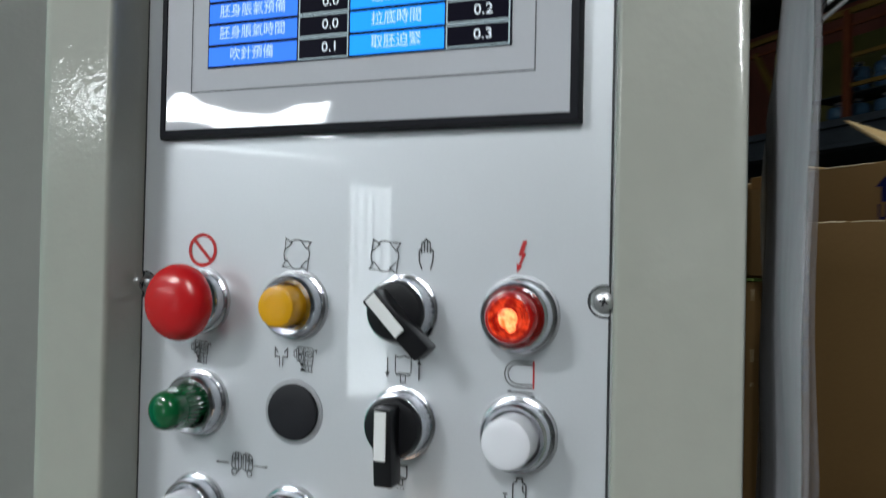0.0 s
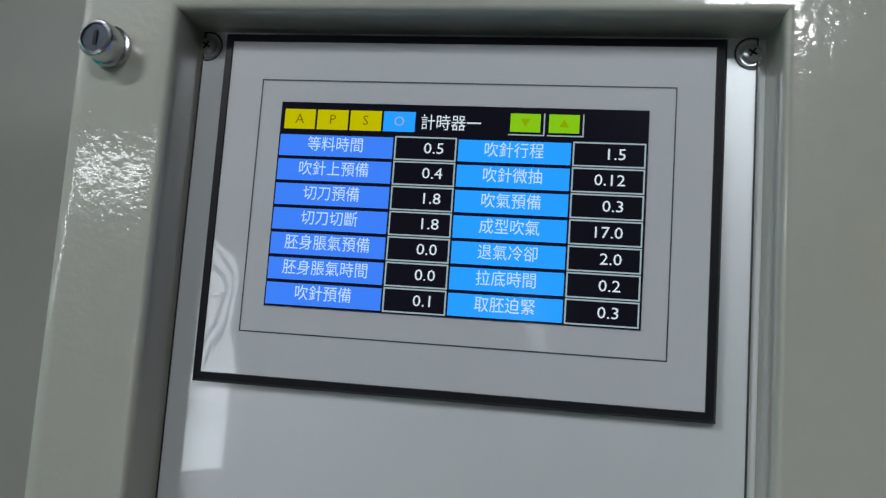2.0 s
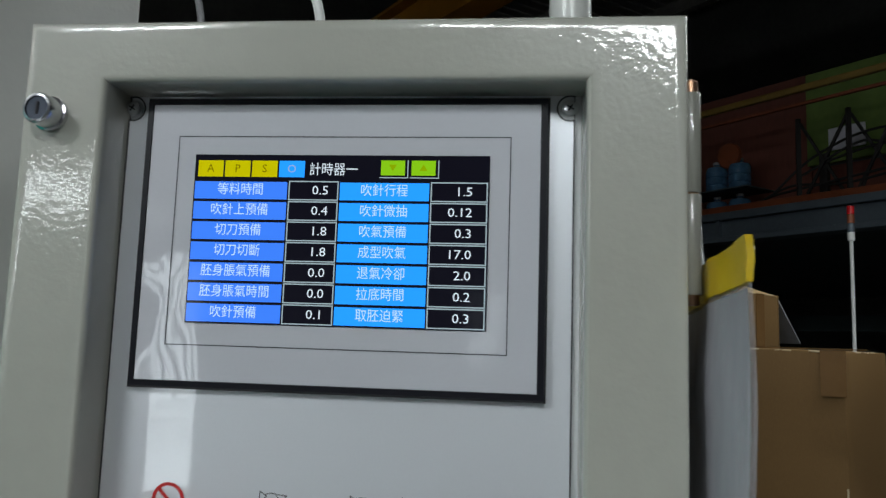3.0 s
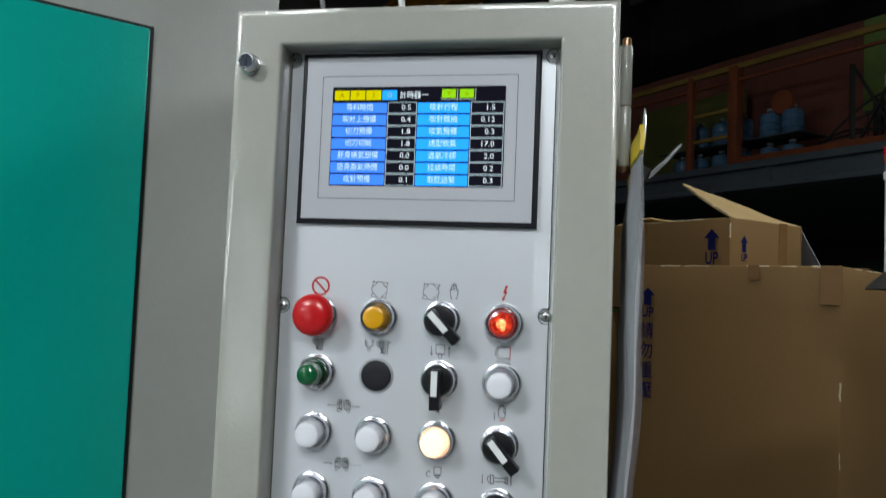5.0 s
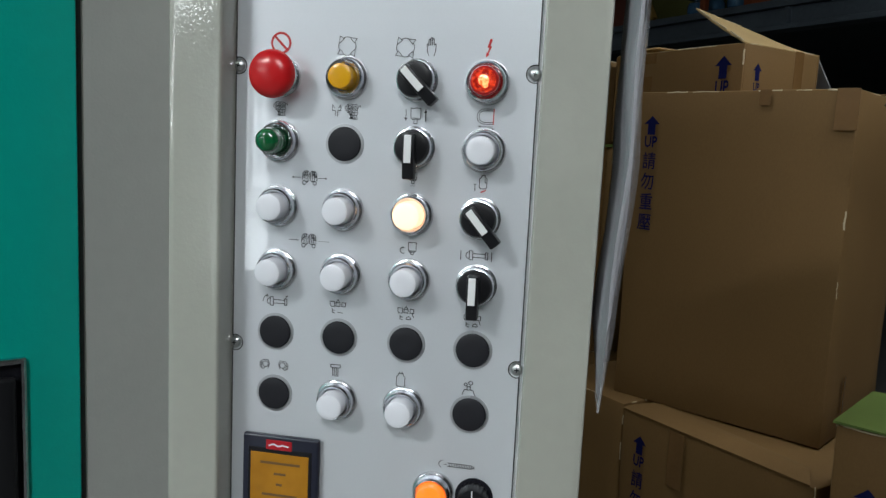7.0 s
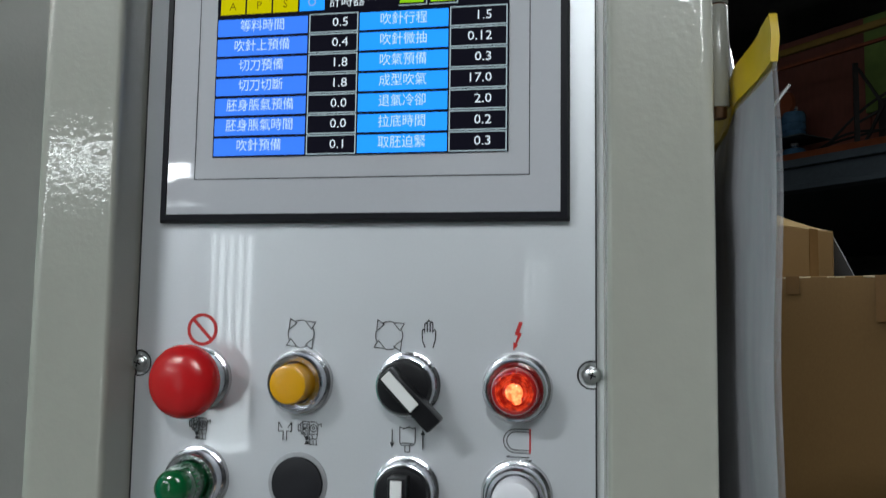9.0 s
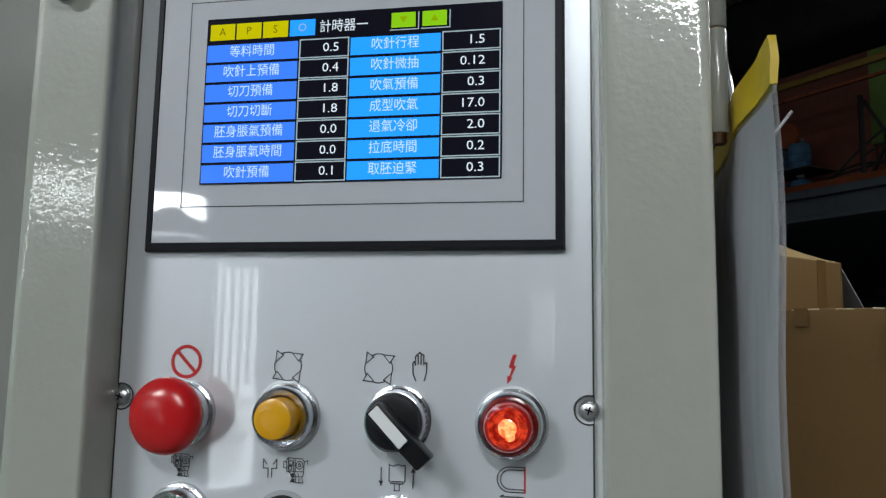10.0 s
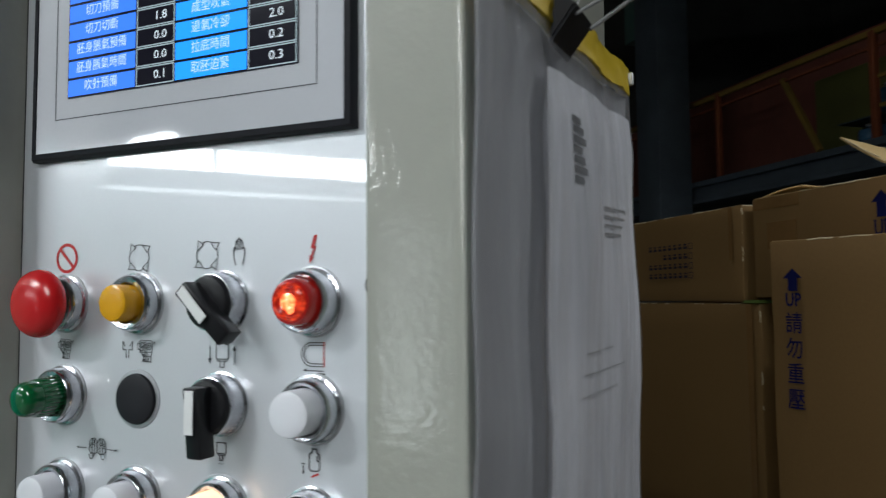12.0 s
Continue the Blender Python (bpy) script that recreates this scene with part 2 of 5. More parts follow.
def box(x0, x1, y0, y1, z0, z1, bevel=0.0, seg=2, bm=None):
    own = bmesh.new()
    bmesh.ops.create_cube(own, size=1)
    for v in own.verts:
        v.co = ((x0 + x1) / 2 + v.co.x * (x1 - x0), (y0 + y1) / 2 + v.co.y * (y1 - y0), (z0 + z1) / 2 + v.co.z * (z1 - z0))
    if bevel:
        bmesh.ops.bevel(own, geom=own.edges[:], offset=bevel, segments=seg, affect="EDGES", profile=0.5)
    if bm is None:
        return own
    me = bpy.data.meshes.new("tmp")
    own.to_mesh(me)
    own.free()
    bm.from_mesh(me)
    bpy.data.meshes.remove(me)
    return bm


def lathe(profile, n=40, knurl=None, bm=None, at=(0, 0)):
    """Profile of (radius, distance out) turned round the local -y axis; knurl: (first, last, depth)."""
    bm = bm or bmesh.new()
    rings = []
    for k, (r, d) in enumerate(profile):
        if r < 1e-6:
            rings.append([bm.verts.new((at[0], -d, at[1]))])
            continue
        ring = []
        for i in range(n):
            a = 2 * math.pi * i / n
            q = r - (knurl[2] if knurl and knurl[0] <= k <= knurl[1] and i % 2 else 0)
            ring.append(bm.verts.new((at[0] + q * math.cos(a), -d, at[1] + q * math.sin(a))))
        rings.append(ring)
    for a, b in zip(rings, rings[1:]):
        for i in range(n):
            j = (i + 1) % n
            if len(a) == 1:
                bm.faces.new((a[0], b[i], b[j]))
            elif len(b) == 1:
                bm.faces.new((a[i], a[j], b[0]))
            else:
                bm.faces.new((a[i], a[j], b[j], b[i]))
    return bm


def tube(points, r, n=10, bm=None):
    """A round cable through the points, smoothed."""
    bm = bm or bmesh.new()
    P = [Vector(p) for p in points]
    path = []
    for i in range(len(P) - 1):
        a, b, c, d = P[max(i - 1, 0)], P[i], P[i + 1], P[min(i + 2, len(P) - 1)]
        for k in range(8):
            t = k / 8
            path.append(0.5 * (2 * b + (c - a) * t + (2 * a - 5 * b + 4 * c - d) * t * t + (3 * b - a - 3 * c + d) * t ** 3))
    path.append(P[-1])
    rings = []
    for i, p in enumerate(path):
        d = (path[min(i + 1, len(path) - 1)] - path[max(i - 1, 0)]).normalized()
        s = d.orthogonal().normalized() if not rings else (side - d * side.dot(d)).normalized()
        side = s
        w = d.cross(s)
        rings.append([bm.verts.new(p + r * (math.cos(2 * math.pi * k / n) * s + math.sin(2 * math.pi * k / n) * w)) for k in range(n)])
    for a, b in zip(rings, rings[1:]):
        for k in range(n):
            bm.faces.new((a[k], a[(k + 1) % n], b[(k + 1) % n], b[k]))
    bm.faces.new(rings[0][::-1])
    bm.faces.new(rings[-1])
    return bm


def bar(a, b, w, bm=None):
    """A square bar from a to b."""
    bm = bm or bmesh.new()
    a, b = Vector(a), Vector(b)
    d = (b - a).normalized()
    s = d.orthogonal().normalized() if abs(d.z) > 0.99 else d.cross(Vector((0, 0, 1))).normalized()
    t = d.cross(s)
    q = [[bm.verts.new(p + w / 2 * (i * s + j * t)) for i, j in ((-1, -1), (1, -1), (1, 1), (-1, 1))] for p in (a, b)]
    for k in range(4):
        bm.faces.new((q[0][k], q[0][(k + 1) % 4], q[1][(k + 1) % 4], q[1][k]))
    bm.faces.new(q[0][::-1])
    bm.faces.new(q[1])
    return bm


def ribbon(bm, pts, w, closed=False, y=0.0):
    """A flat inked line of width w, mitred, through points in the local x-z plane."""
    P = [Vector(p) for k, p in enumerate(pts) if k == 0 or (Vector(p) - Vector(pts[k - 1])).length > 1e-7]
    if len(P) > 2 and (P[0] - P[-1]).length < 1e-7:
        P.pop()
        closed = True
    n, rows = len(P), []
    for k in range(n):
        a = P[k - 1] if k or closed else None
        b = P[(k + 1) % n] if k < n - 1 or closed else None
        d0 = (P[k] - a).normalized() if a is not None else None
        d1 = (b - P[k]).normalized() if b is not None else None
        d0, d1 = d0 or d1, d1 or d0
        t = d0 + d1
        t = t.normalized() if t.length > 0.2 else d0
        q = Vector((-t.y, t.x)) * (w / 2) / max(0.45, t.dot(d0))
        rows.append([bm.verts.new((P[k].x + sg * q.x, y, P[k].y + sg * q.y)) for sg in (1, -1)])
    for k in range(n if closed else n - 1):
        a, b = rows[k], rows[(k + 1) % n]
        bm.faces.new((a[0], a[1], b[1], b[0]))
    return bm


def poly(bm, pts, y=0.0):
    bm.faces.new([bm.verts.new((x, y, z)) for x, z in pts])
    return bm


def arc(cx, cz, r, a0, a1, n=16, rz=None):
    return [(cx + r * math.cos(radians(a0 + (a1 - a0) * i / n)), cz + (rz or r) * math.sin(radians(a0 + (a1 - a0) * i / n))) for i in range(n + 1)]


def lettering(text, size, name, material, parent, m, align="CENTER", squeeze=1.0, label="", bold=0.0):
    """Words as a flat mesh in the local x-z plane, facing -y."""
    cu = bpy.data.curves.new(name, "FONT")
    cu.body, cu.size, cu.align_x, cu.align_y, cu.resolution_u = text, size, align, "CENTER", 2
    cu.offset = bold * size
    tmp = new("tmp", cu)
    bpy.context.view_layer.update()
    me = bpy.data.meshes.new_from_object(tmp.evaluated_get(bpy.context.evaluated_depsgraph_get()))
    bpy.data.objects.remove(tmp)
    bpy.data.curves.remove(cu)
    me.transform(Matrix.Rotation(radians(90), 4, "X") @ Matrix.Diagonal((squeeze, 1, 1, 1)))
    me.name = name
    me.materials.clear()
    me.materials.append(material)
    ob = new(name, me)
    ob.parent = parent
    ob.matrix_basis = m
    if label:
        ob["label"] = label
    return ob


def frame_loft(loops):
    """Nested rectangles (x0, x1, z0, z1, y) joined in order."""
    bm = bmesh.new()
    rings = [[bm.verts.new(c) for c in ((x0, y, z0), (x1, y, z0), (x1, y, z1), (x0, y, z1))] for x0, x1, z0, z1, y in loops]
    for a, b in zip(rings, rings[1:]):
        for k in range(4):
            bm.faces.new((a[k], a[(k + 1) % 4], b[(k + 1) % 4], b[k]))
    return bm


# ---- the hall ----
def slab(name, x0, x1, y0, y1, z0, z1, material, label, category, m=HALL, bevel=0.0):
    return tagged(part(name, box(x0, x1, y0, y1, z0, z1, bevel), material, None, "", smooth=bevel > 0, m=m), label, category, kind="structure")


def pierced_wall(name, x0, x1, v0, v1, z0, z1, holes, material, label):
    """A wall across v with rectangular holes (v0, v1, z0, z1) right through it."""
    vs = sorted({v0, v1, *[h[0] for h in holes], *[h[1] for h in holes]})
    zs = sorted({z0, z1, *[h[2] for h in holes], *[h[3] for h in holes]})
    bm = bmesh.new()
    for a, b in zip(vs, vs[1:]):
        for c, d in zip(zs, zs[1:]):
            mv, mz = (a + b) / 2, (c + d) / 2
            if not any(h[0] < mv < h[1] and h[2] < mz < h[3] for h in holes):
                box(x0, x1, a, b, c, d, bm=bm)
    bmesh.ops.remove_doubles(bm, verts=bm.verts, dist=1e-5)
    return tagged(part(name, bm, material, m=HALL, smooth=False), label, "wall", kind="structure")


slab("floor", -6.7, 9.2, -9.2, 9.2, -0.15, 0.0, CONCRETE, "grey stained concrete workshop floor", "floor")
WINDOWS = [(-2.65, 0.4, 2.50, 2.74), (-2.65, 0.4, 2.30, 2.36), (-7.62, -6.86, 1.13, 2.1)]
DOORWAY = (-3.26, -2.74, 0.0, 2.1)
pierced_wall("wall_west", -6.7, -6.5, -9.2, 9.2, 0, 6.5, [*WINDOWS, DOORWAY], WALLM, "painted workshop wall with high windows")
# east and north walls carry their dimness in the colour
slab("wall_east", 9.0, 9.2, -9.2, 9.2, 0, 6.5, UNLITWALLM, "workshop wall coloured dark to read as unlit", "wall")
slab("wall_south", -6.5, 9.0, -9.2, -9.0, 0, 6.5, WALLM, "painted workshop wall", "wall")
slab("wall_north", -6.5, 9.0, 9.0, 9.2, 0, 6.5, UNLITWALLM, "workshop wall coloured dark to read as unlit", "wall")
slab("backdrop", -7.4, -7.3, -9.0, 3.0, -0.1, 4.0, SKYGLOW, "bright daylight outside the openings", "backdrop")

bm = box(-6.7, 9.2, -9.2, 9.2, 6.5, 6.6)
for k in range(13):
    box(-6.5 + k * 1.25, -6.42 + k * 1.25, -9.0, 9.0, 6.3, 6.5, bm=bm)
for k in range(84):
    box(-6.5, 9.0, -8.95 + k * 0.214, -8.9 + k * 0.214, 6.47, 6.5, bm=bm)
tagged(part("ceiling", bm, CEILM, m=HALL, smooth=False), "dark corrugated roof sheets on steel purlins", "ceiling", kind="structure")


def window_frame(name, v0, v1, z0, z1, cols, rows):
    t = thing(name, "steel framed window full of daylight", "window", HALL, kind="structure")
    f = 0.04
    for i in range(cols + 1):
        v = v0 + (v1 - v0) * i / cols
        part("mullion", box(-6.62, -6.56, v - f / 2, v + f / 2, z0, z1, 0.004), DARKSTEEL, t)
    for i in range(rows + 1):
        z = z0 + (z1 - z0) * i / rows
        part("transom", box(-6.6, -6.58, v0, v1, z - f / 2, z + f / 2, 0.004), DARKSTEEL, t)


window_frame("window_1", *WINDOWS[0], 2, 1)
window_frame("window_2", *WINDOWS[2], 6, 1)
t = thing("door_1", "open workshop doorway onto daylight", "door", HALL, kind="structure")
for v in DOORWAY[:2]:
    part("door_jamb", box(-6.62, -6.56, v - 0.02, v + 0.02, 0, 2.1, 0.004), DARKSTEEL, t)
# sheet-metal shed across the yard, before the bright sky
t = thing("outside_shed", "pale corrugated shed wall with a barred window", "shed", HALL, kind="structure")
for k in range(15):
    part("wall_rib", box(-7.16, -7.14, -3.80 + 0.10 * k, -3.762 + 0.10 * k, 0.95, 2.6), WALLM, t, smooth=False)
for k in range(4):
    part("window_bar", box(-7.20, -7.17, -3.05, -2.62, 1.28 + 0.10 * k, 1.30 + 0.10 * k), WALLM, t, smooth=False)
part("wall_rail", box(-7.20, -7.17, -3.62, -2.5, 1.66, 1.685), WALLM, t, smooth=False)
rs = random.Random(11)
b = bmesh.new()
for k in range(260):
    c = Vector((-7.12 + rs.uniform(-0.06, 0.06), rs.uniform(-3.6, -2.4), rs.uniform(0.35, 1.0)))
    d0, d1 = Vector((rs.uniform(-1, 1), rs.uniform(-1, 1), rs.uniform(-1, 1))) * 0.035, Vector((rs.uniform(-1, 1), rs.uniform(-1, 1), rs.uniform(-1, 1))) * 0.025
    b.faces.new([b.verts.new(c + q) for q in (-d0, d1, d0, -d1)])
tagged(part("shrub", b, OLIVE, m=HALL, smooth=False), "leafy shrub outside the doorway", "shrub", kind="stuff")

# fixtures for all four, including the two added fill lights
for (bx, by, bz), br, bw in BATTENS_AND_FILL:
    t = thing("tube_and_fill_light", "out-of-view white batten with two lit tubes, some added as fill", "lamp", pose(bx, by, bz, 0, 0, br), "ceiling battens")
    part("housing", box(-0.62, 0.62, -0.09, 0.09, 0.0, 0.05, 0.008), TOWER, t)
    for s in (-0.05, 0.05):
        b = lathe([(0.0, -0.58), (0.013, -0.58), (0.013, 0.58), (0.0, 0.58)], 12)
        part("fluorescent_tube", b, TUBEGLOW, t, m=pose(0, s, -0.025, 0, 0, 90))
    for s in (-0.45, 0.45):
        part("hanger", bar((s, 0, 0.05), (s, 0, 6.4 - bz), 0.008), STEEL, t)

# crane girder high above
t = thing("crane_girder", "ochre painted overhead crane girder", "crane", HALL, kind="structure")
b = box(3.0, 3.25, -9.0, 9.0, 4.0, 4.03)
box(3.11, 3.14, -9.0, 9.0, 4.03, 4.37, bm=b)
box(3.0, 3.25, -9.0, 9.0, 4.37, 4.4, bm=b)
part("girder", b, CRANE, t, smooth=False)
tagged(part("steel_bracket", box(3.3, 3.5, 4.75, 5.3, 3.5, 3.98, 0.01), BRACKET, m=HALL), "dark green steel bracket under the crane girder", "bracket")
tagged(part("steel_column", box(3.2, 3.48, 4.65, 4.97, 0, 6.4, 0.01), BEAMGREY, m=HALL), "blue-grey painted steel column", "column", kind="structure")

# ---- mezzanine store behind the boxes ----
mez = thing("mezzanine", "storage mezzanine on a blue-grey channel beam", "mezzanine", MEZ, kind="structure")
part("deck", box(3.2, 7.5, -4, 5.9, 2.10, 2.16), DARKSTEEL, mez, smooth=False)
b = box(3.13, 3.2, -4, 5.9, 2.06, 2.20, 0.004)
box(3.10, 3.13, -4, 5.9, 2.165, 2.20, 0.003, bm=b)
box(3.10, 3.13, -4, 5.9, 2.06, 2.085, 0.003, bm=b)
part("edge_beam", b, BEAMGREY, mez)
for v in (1.6, 3.6, -0.4):
    part("beam_stiffener", box(3.11, 3.13, v - 0.01, v + 0.01, 2.085, 2.165), BEAMGREY, mez, smooth=False)
part("back_beam", box(4.9, 5.0, -4, 5.9, 1.7, 1.8), DARKSTEEL, mez, smooth=False)

rail = thing("guard_rail", "worn orange steel guard rail with yellow top bar", "railing", MEZ)
for v, w in ((2.13, 0.034), (1.84, 0.055), (3.3, 0.03), (0.55, 0.05)):
    part("rail_post", box(3.13, 3.13 + w, v - w / 2, v + w / 2, 2.2, 2.72, 0.004), ORANGE, rail)
part("top_rail", box(3.14, 3.17, -4, 5.9, 2.70, 2.73, 0.006), YRAIL, rail)
part("second_rail", box(3.15, 3.17, -4, 5.9, 2.64, 2.655, 0.004), ORANGE, rail)
part("toe_rail", box(3.13, 3.16, -4, 1.84, 2.2, 2.235, 0.004), ORANGE, rail)
for z in (2.35, 2.49):
    part("shelf_bar", box(3.15, 3.17, 1.84, 2.13, z, z + 0.02, 0.003), YRAIL, rail)
part("diagonal_brace", bar((3.16, 2.75, 2.66), (3.16, 2.5, 2.22), 0.025), YRAIL, rail)
tagged(part("board_wall", box(3.75, 3.8, 1.50, 5.9, 2.16, 3.0), REDBOARD, m=MEZ, smooth=False), "red-brown board stacked on the mezzanine", "board")
tagged(part("olive_board", box(3.60, 3.64, 2.16, 3.0, 2.16, 2.75, 0.004), OLIVE, m=MEZ), "olive painted board leaning on the mezzanine", "board")
tagged(part("low_board", box(3.75, 3.8, -2.4, 1.495, 2.16, 2.495), REDBOARD, m=MEZ, smooth=False), "red-brown board below the lime sheet", "board")
tagged(part("pale_sheet", box(3.66, 3.67, 1.18, 1.36, 2.55, 2.66, 0.002), PAPER, m=MEZ), "pale sheet fixed to the lime sheet", "sheet")
tagged(part("lime_sheet", box(3.70, 3.73, -2.4, 1.495, 2.50, 2.98, 0.004), LIME, m=MEZ), "lime green plastic sheet behind the rail", "sheet")
tr = thing("lattice_frame", "dark steel lattice standing on the mezzanine", "frame", MEZ)
for k in range(4):
    v = 1.36 - k * 0.24
    part("lattice_post", bar((3.4, v, 2.2), (3.4, v, 2.66), 0.02), WIREM, tr, smooth=False)
    part("lattice_brace", bar((3.4, v, 2.22), (3.4, v - 0.24, 2.64), 0.012), WIREM, tr, smooth=False)
    part("lattice_brace", bar((3.42, v, 2.64), (3.42, v - 0.24, 2.22), 0.012), WIREM, tr, smooth=False)
rnd = random.Random(4)
for k in range(8):
    v0 = 1.75 - 0.13 * k
    pts = [(3.4, v0, 2.20 + 0.06 * k % 0.3), (3.42, v0 - 0.2, 2.33 + 0.05 * k % 0.3 + rnd.uniform(-.05, .05)), (3.4, v0 - 0.5, 2.40 + rnd.uniform(-.1, .2)), (3.4, v0 - 0.9, 2.35 + rnd.uniform(-.1, .2))]
    tagged(part("bent_wire", tube(pts, 0.006, 6), WIREM, m=MEZ), "dark bent wire across the board", "wire")
tagged(part("dark_strip", box(3.5, 3.53, 1.28, 1.32, 2.2, 2.5, 0.004), WIREM, m=MEZ), "dark strip standing against the board", "strip")
disc = lathe([(0.0, 0.02), (0.06, 0.02), (0.065, 0.012), (0.065, 0.0), (0.0, 0.0)], 24)
tagged(part("round_reel", disc, ORANGE, m=MEZ @ pose(3.3, 1.66, 2.52, 0, 0, -90)), "round rust-orange reel hung on the board", "reel")
disc = lathe([(0.0, 0.02), (0.06, 0.02), (0.065, 0.012), (0.065, 0.0), (0.0, 0.0)], 24)
tagged(part("round_reel", disc, OLIVE, m=MEZ @ pose(3.5, 2.42, 2.5, 0, 0, -90)), "round olive reel hung on the board", "reel")


def water_jug(m):
    t = thing("water_jug", "blue clear plastic water jug stored on the mezzanine", "bottle", m, "water jugs on the mezzanine")
    b = lathe([(0.0, 0.0), (0.058, 0.0), (0.066, 0.008), (0.066, 0.046), (0.062, 0.051), (0.066, 0.056), (0.066, 0.092), (0.062, 0.097), (0.066, 0.102), (0.066, 0.142),
               (0.058, 0.160), (0.030, 0.172), (0.018, 0.178), (0.018, 0.184), (0.0, 0.184)], 24)
    part("jug_body", b, BOTTLE, t, m=pose(0, 0, 0, -90))
    part("jug_cap", lathe([(0.0, 0.197), (0.020, 0.197), (0.022, 0.194), (0.022, 0.182), (0.0, 0.182)], 14), SLEEVEGREY, t, m=pose(0, 0, 0, -90))
    return t


part("jug_shelf", box(3.20, 3.42, 1.5, 2.42, 2.332, 2.338), DARKSTEEL, mez, smooth=False)
first = water_jug(mezz(3.30, 2.32, 2.161))
for v, z in ((2.20, 2.161), (2.20, 2.339), (2.05, 2.161), (2.05, 2.339), (1.92, 2.161), (1.92, 2.339), (1.75, 2.161), (1.75, 2.339), (1.62, 2.161), (1.62, 2.339)):
    copy_thing(first, mezz(3.30 + 0.02 * math.sin(v * 40), v, z))

# small signal tower of another machine
t = thing("signal_tower", "thin signal tower with red, orange and blue lamps", "signal light", pose(1.216, 2.4, -0.065))
part("tower_pole", lathe([(0.0065, 0.0), (0.0065, 1.93)], 12), CABLEW, t, m=pose(0, 0, 0, -90))
for k, (mm, nm) in enumerate(((CABLEW, "tower_base"), (BEAMGREY, "blue_lamp"), (ORANGE, "orange_lamp"), (REDCAP, "red_lamp"))):
    part(nm, lathe([(0.0, 0.0), (0.012, 0.0), (0.012, 0.029), (0.0, 0.029)], 16), mm, t, m=pose(0, 0, 1.93 + 0.031 * k, -90))

# ---- the moulding machine beside the cabinet ----
mach = thing("machine_enclosure", "grey painted machine enclosure with a teal door", "machine", MACH)
part("enclosure_body", box(-1.6, 0.1285, 0.0, 1.5, 0, 2.5, 0.002), GREYPAINT, mach)
part("door_gasket", box(-0.86, -0.0035, -0.004, -0.0005, 0.3, 1.6415, 0.001), GASKET, mach)
door = part("teal_door", box(-0.855, -0.0090, -0.012, -0.004, 0.305, 1.6365, 0.0025), GREEN, mach, "teal painted sheet-metal door")
lat = part("door_latch", frame_loft([(-0.087, -0.053, 0.985, 1.130, -0.012), (-0.087, -0.053, 0.985, 1.130, -0.018), (-0.085, -0.055, 0.987, 1.128, -0.02),
                                     (-0.083, -0.057, 0.989, 1.126, -0.02), (-0.081, -0.059, 0.991, 1.124, -0.0125)]), CHROME, mach, "chrome latch frame")
part("latch_cup", box(-0.0815, -0.0585, -0.0128, -0.0122, 0.990, 1.1245), RIM, lat, smooth=False)
part("latch_paddle", box(-0.079, -0.061, -0.021, -0.0128, 0.995, 1.115, 0.004, 3), BLACKCAP, lat)

# ---- control cabinet ----
cab = thing("control_cabinet", "beige enamelled steel control cabinet with a recessed front", "cabinet")
XL, XR, ZT = -0.1605, 0.1668, 1.633
OL, OR, OZ, OB = -0.1175, 0.1208, 1.602, 0.90
YF = -0.024


def inset(e, y):
    return (XL + e, XR - e, 0.0 + e, ZT - e, y)


def outset(e, y):
    return (OL - e, OR + e, OB - e, OZ + e, y)


def bend(make, e0, y0, r, sgn, n=5):
    """Quarter-round sheet bend from the front face into a return, held flat on both sides."""
    return [make(e0 + sgn * r * (1 - math.sin(radians(90 * k / n))), y0 + r * (1 - math.cos(radians(90 * k / n)))) for k in range(n + 1)]


RB = 0.0030                                 # bend radius of the folded sheet
loops = [inset(0.10, 0.25), inset(0.0, 0.25), inset(0.0, YF + 0.008)]
loops += [inset(e, y) for e, y in ((0.0, YF + 0.0022), (0.0002, YF + 0.0013), (0.0009, YF + 0.0004), (0.0020, YF), (0.0060, YF))]
loops += [outset(RB + 0.004, YF), *bend(outset, 0.0, YF, RB, 1), outset(0.0, YF + RB + 0.004), outset(0.0, -0.0045), outset(0.0002, -0.003), outset(-0.0006, 0.0012), outset(0.03, 0.0025)]
part("cabinet_shell", frame_loft(loops), PAINT, cab)
part("back_plate", box(XL + 0.09, XR - 0.09, 0.246, 0.2495, 0.09, ZT - 0.09), PAINT, cab, smooth=False)
# edge strip behind the plate
part("mounting_flange", frame_loft([outset(0.02, 0.0032), outset(-0.0005, 0.0032), outset(-0.0005, 0.0018), outset(-0.012, 0.0018)]), LIP, cab)
# hinge on the right side
hin = part("hinge_leaf", box(0.1669, 0.1690, -0.004, 0.03, 1.508, 1.602, 0.0006), PAINT, cab)
part("hinge_barrel", lathe([(0.0, 0.0), (0.0046, 0.0), (0.0049, 0.0006), (0.0049, 0.0494), (0.0046, 0.05), (0.0, 0.05)], 20), PAINT, hin, m=pose(0.1735, 0.004, 1.5535, -90))
part("hinge_barrel", lathe([(0.0, 0.0), (0.0046, 0.0), (0.0049, 0.0006), (0.0049, 0.0484), (0.0046, 0.049), (0.0, 0.049)], 20), PAINT, hin, m=pose(0.1735, 0.004, 1.5035, -90))
part("hinge_pin", lathe([(0.0, 0.0), (0.0032, 0.0), (0.0038, 0.001), (0.0038, 0.106), (0.0036, 0.111), (0.0, 0.113)], 16), COPPER, hin, "copper-coloured hinge pin", m=pose(0.1735, 0.004, 1.4985, -90))

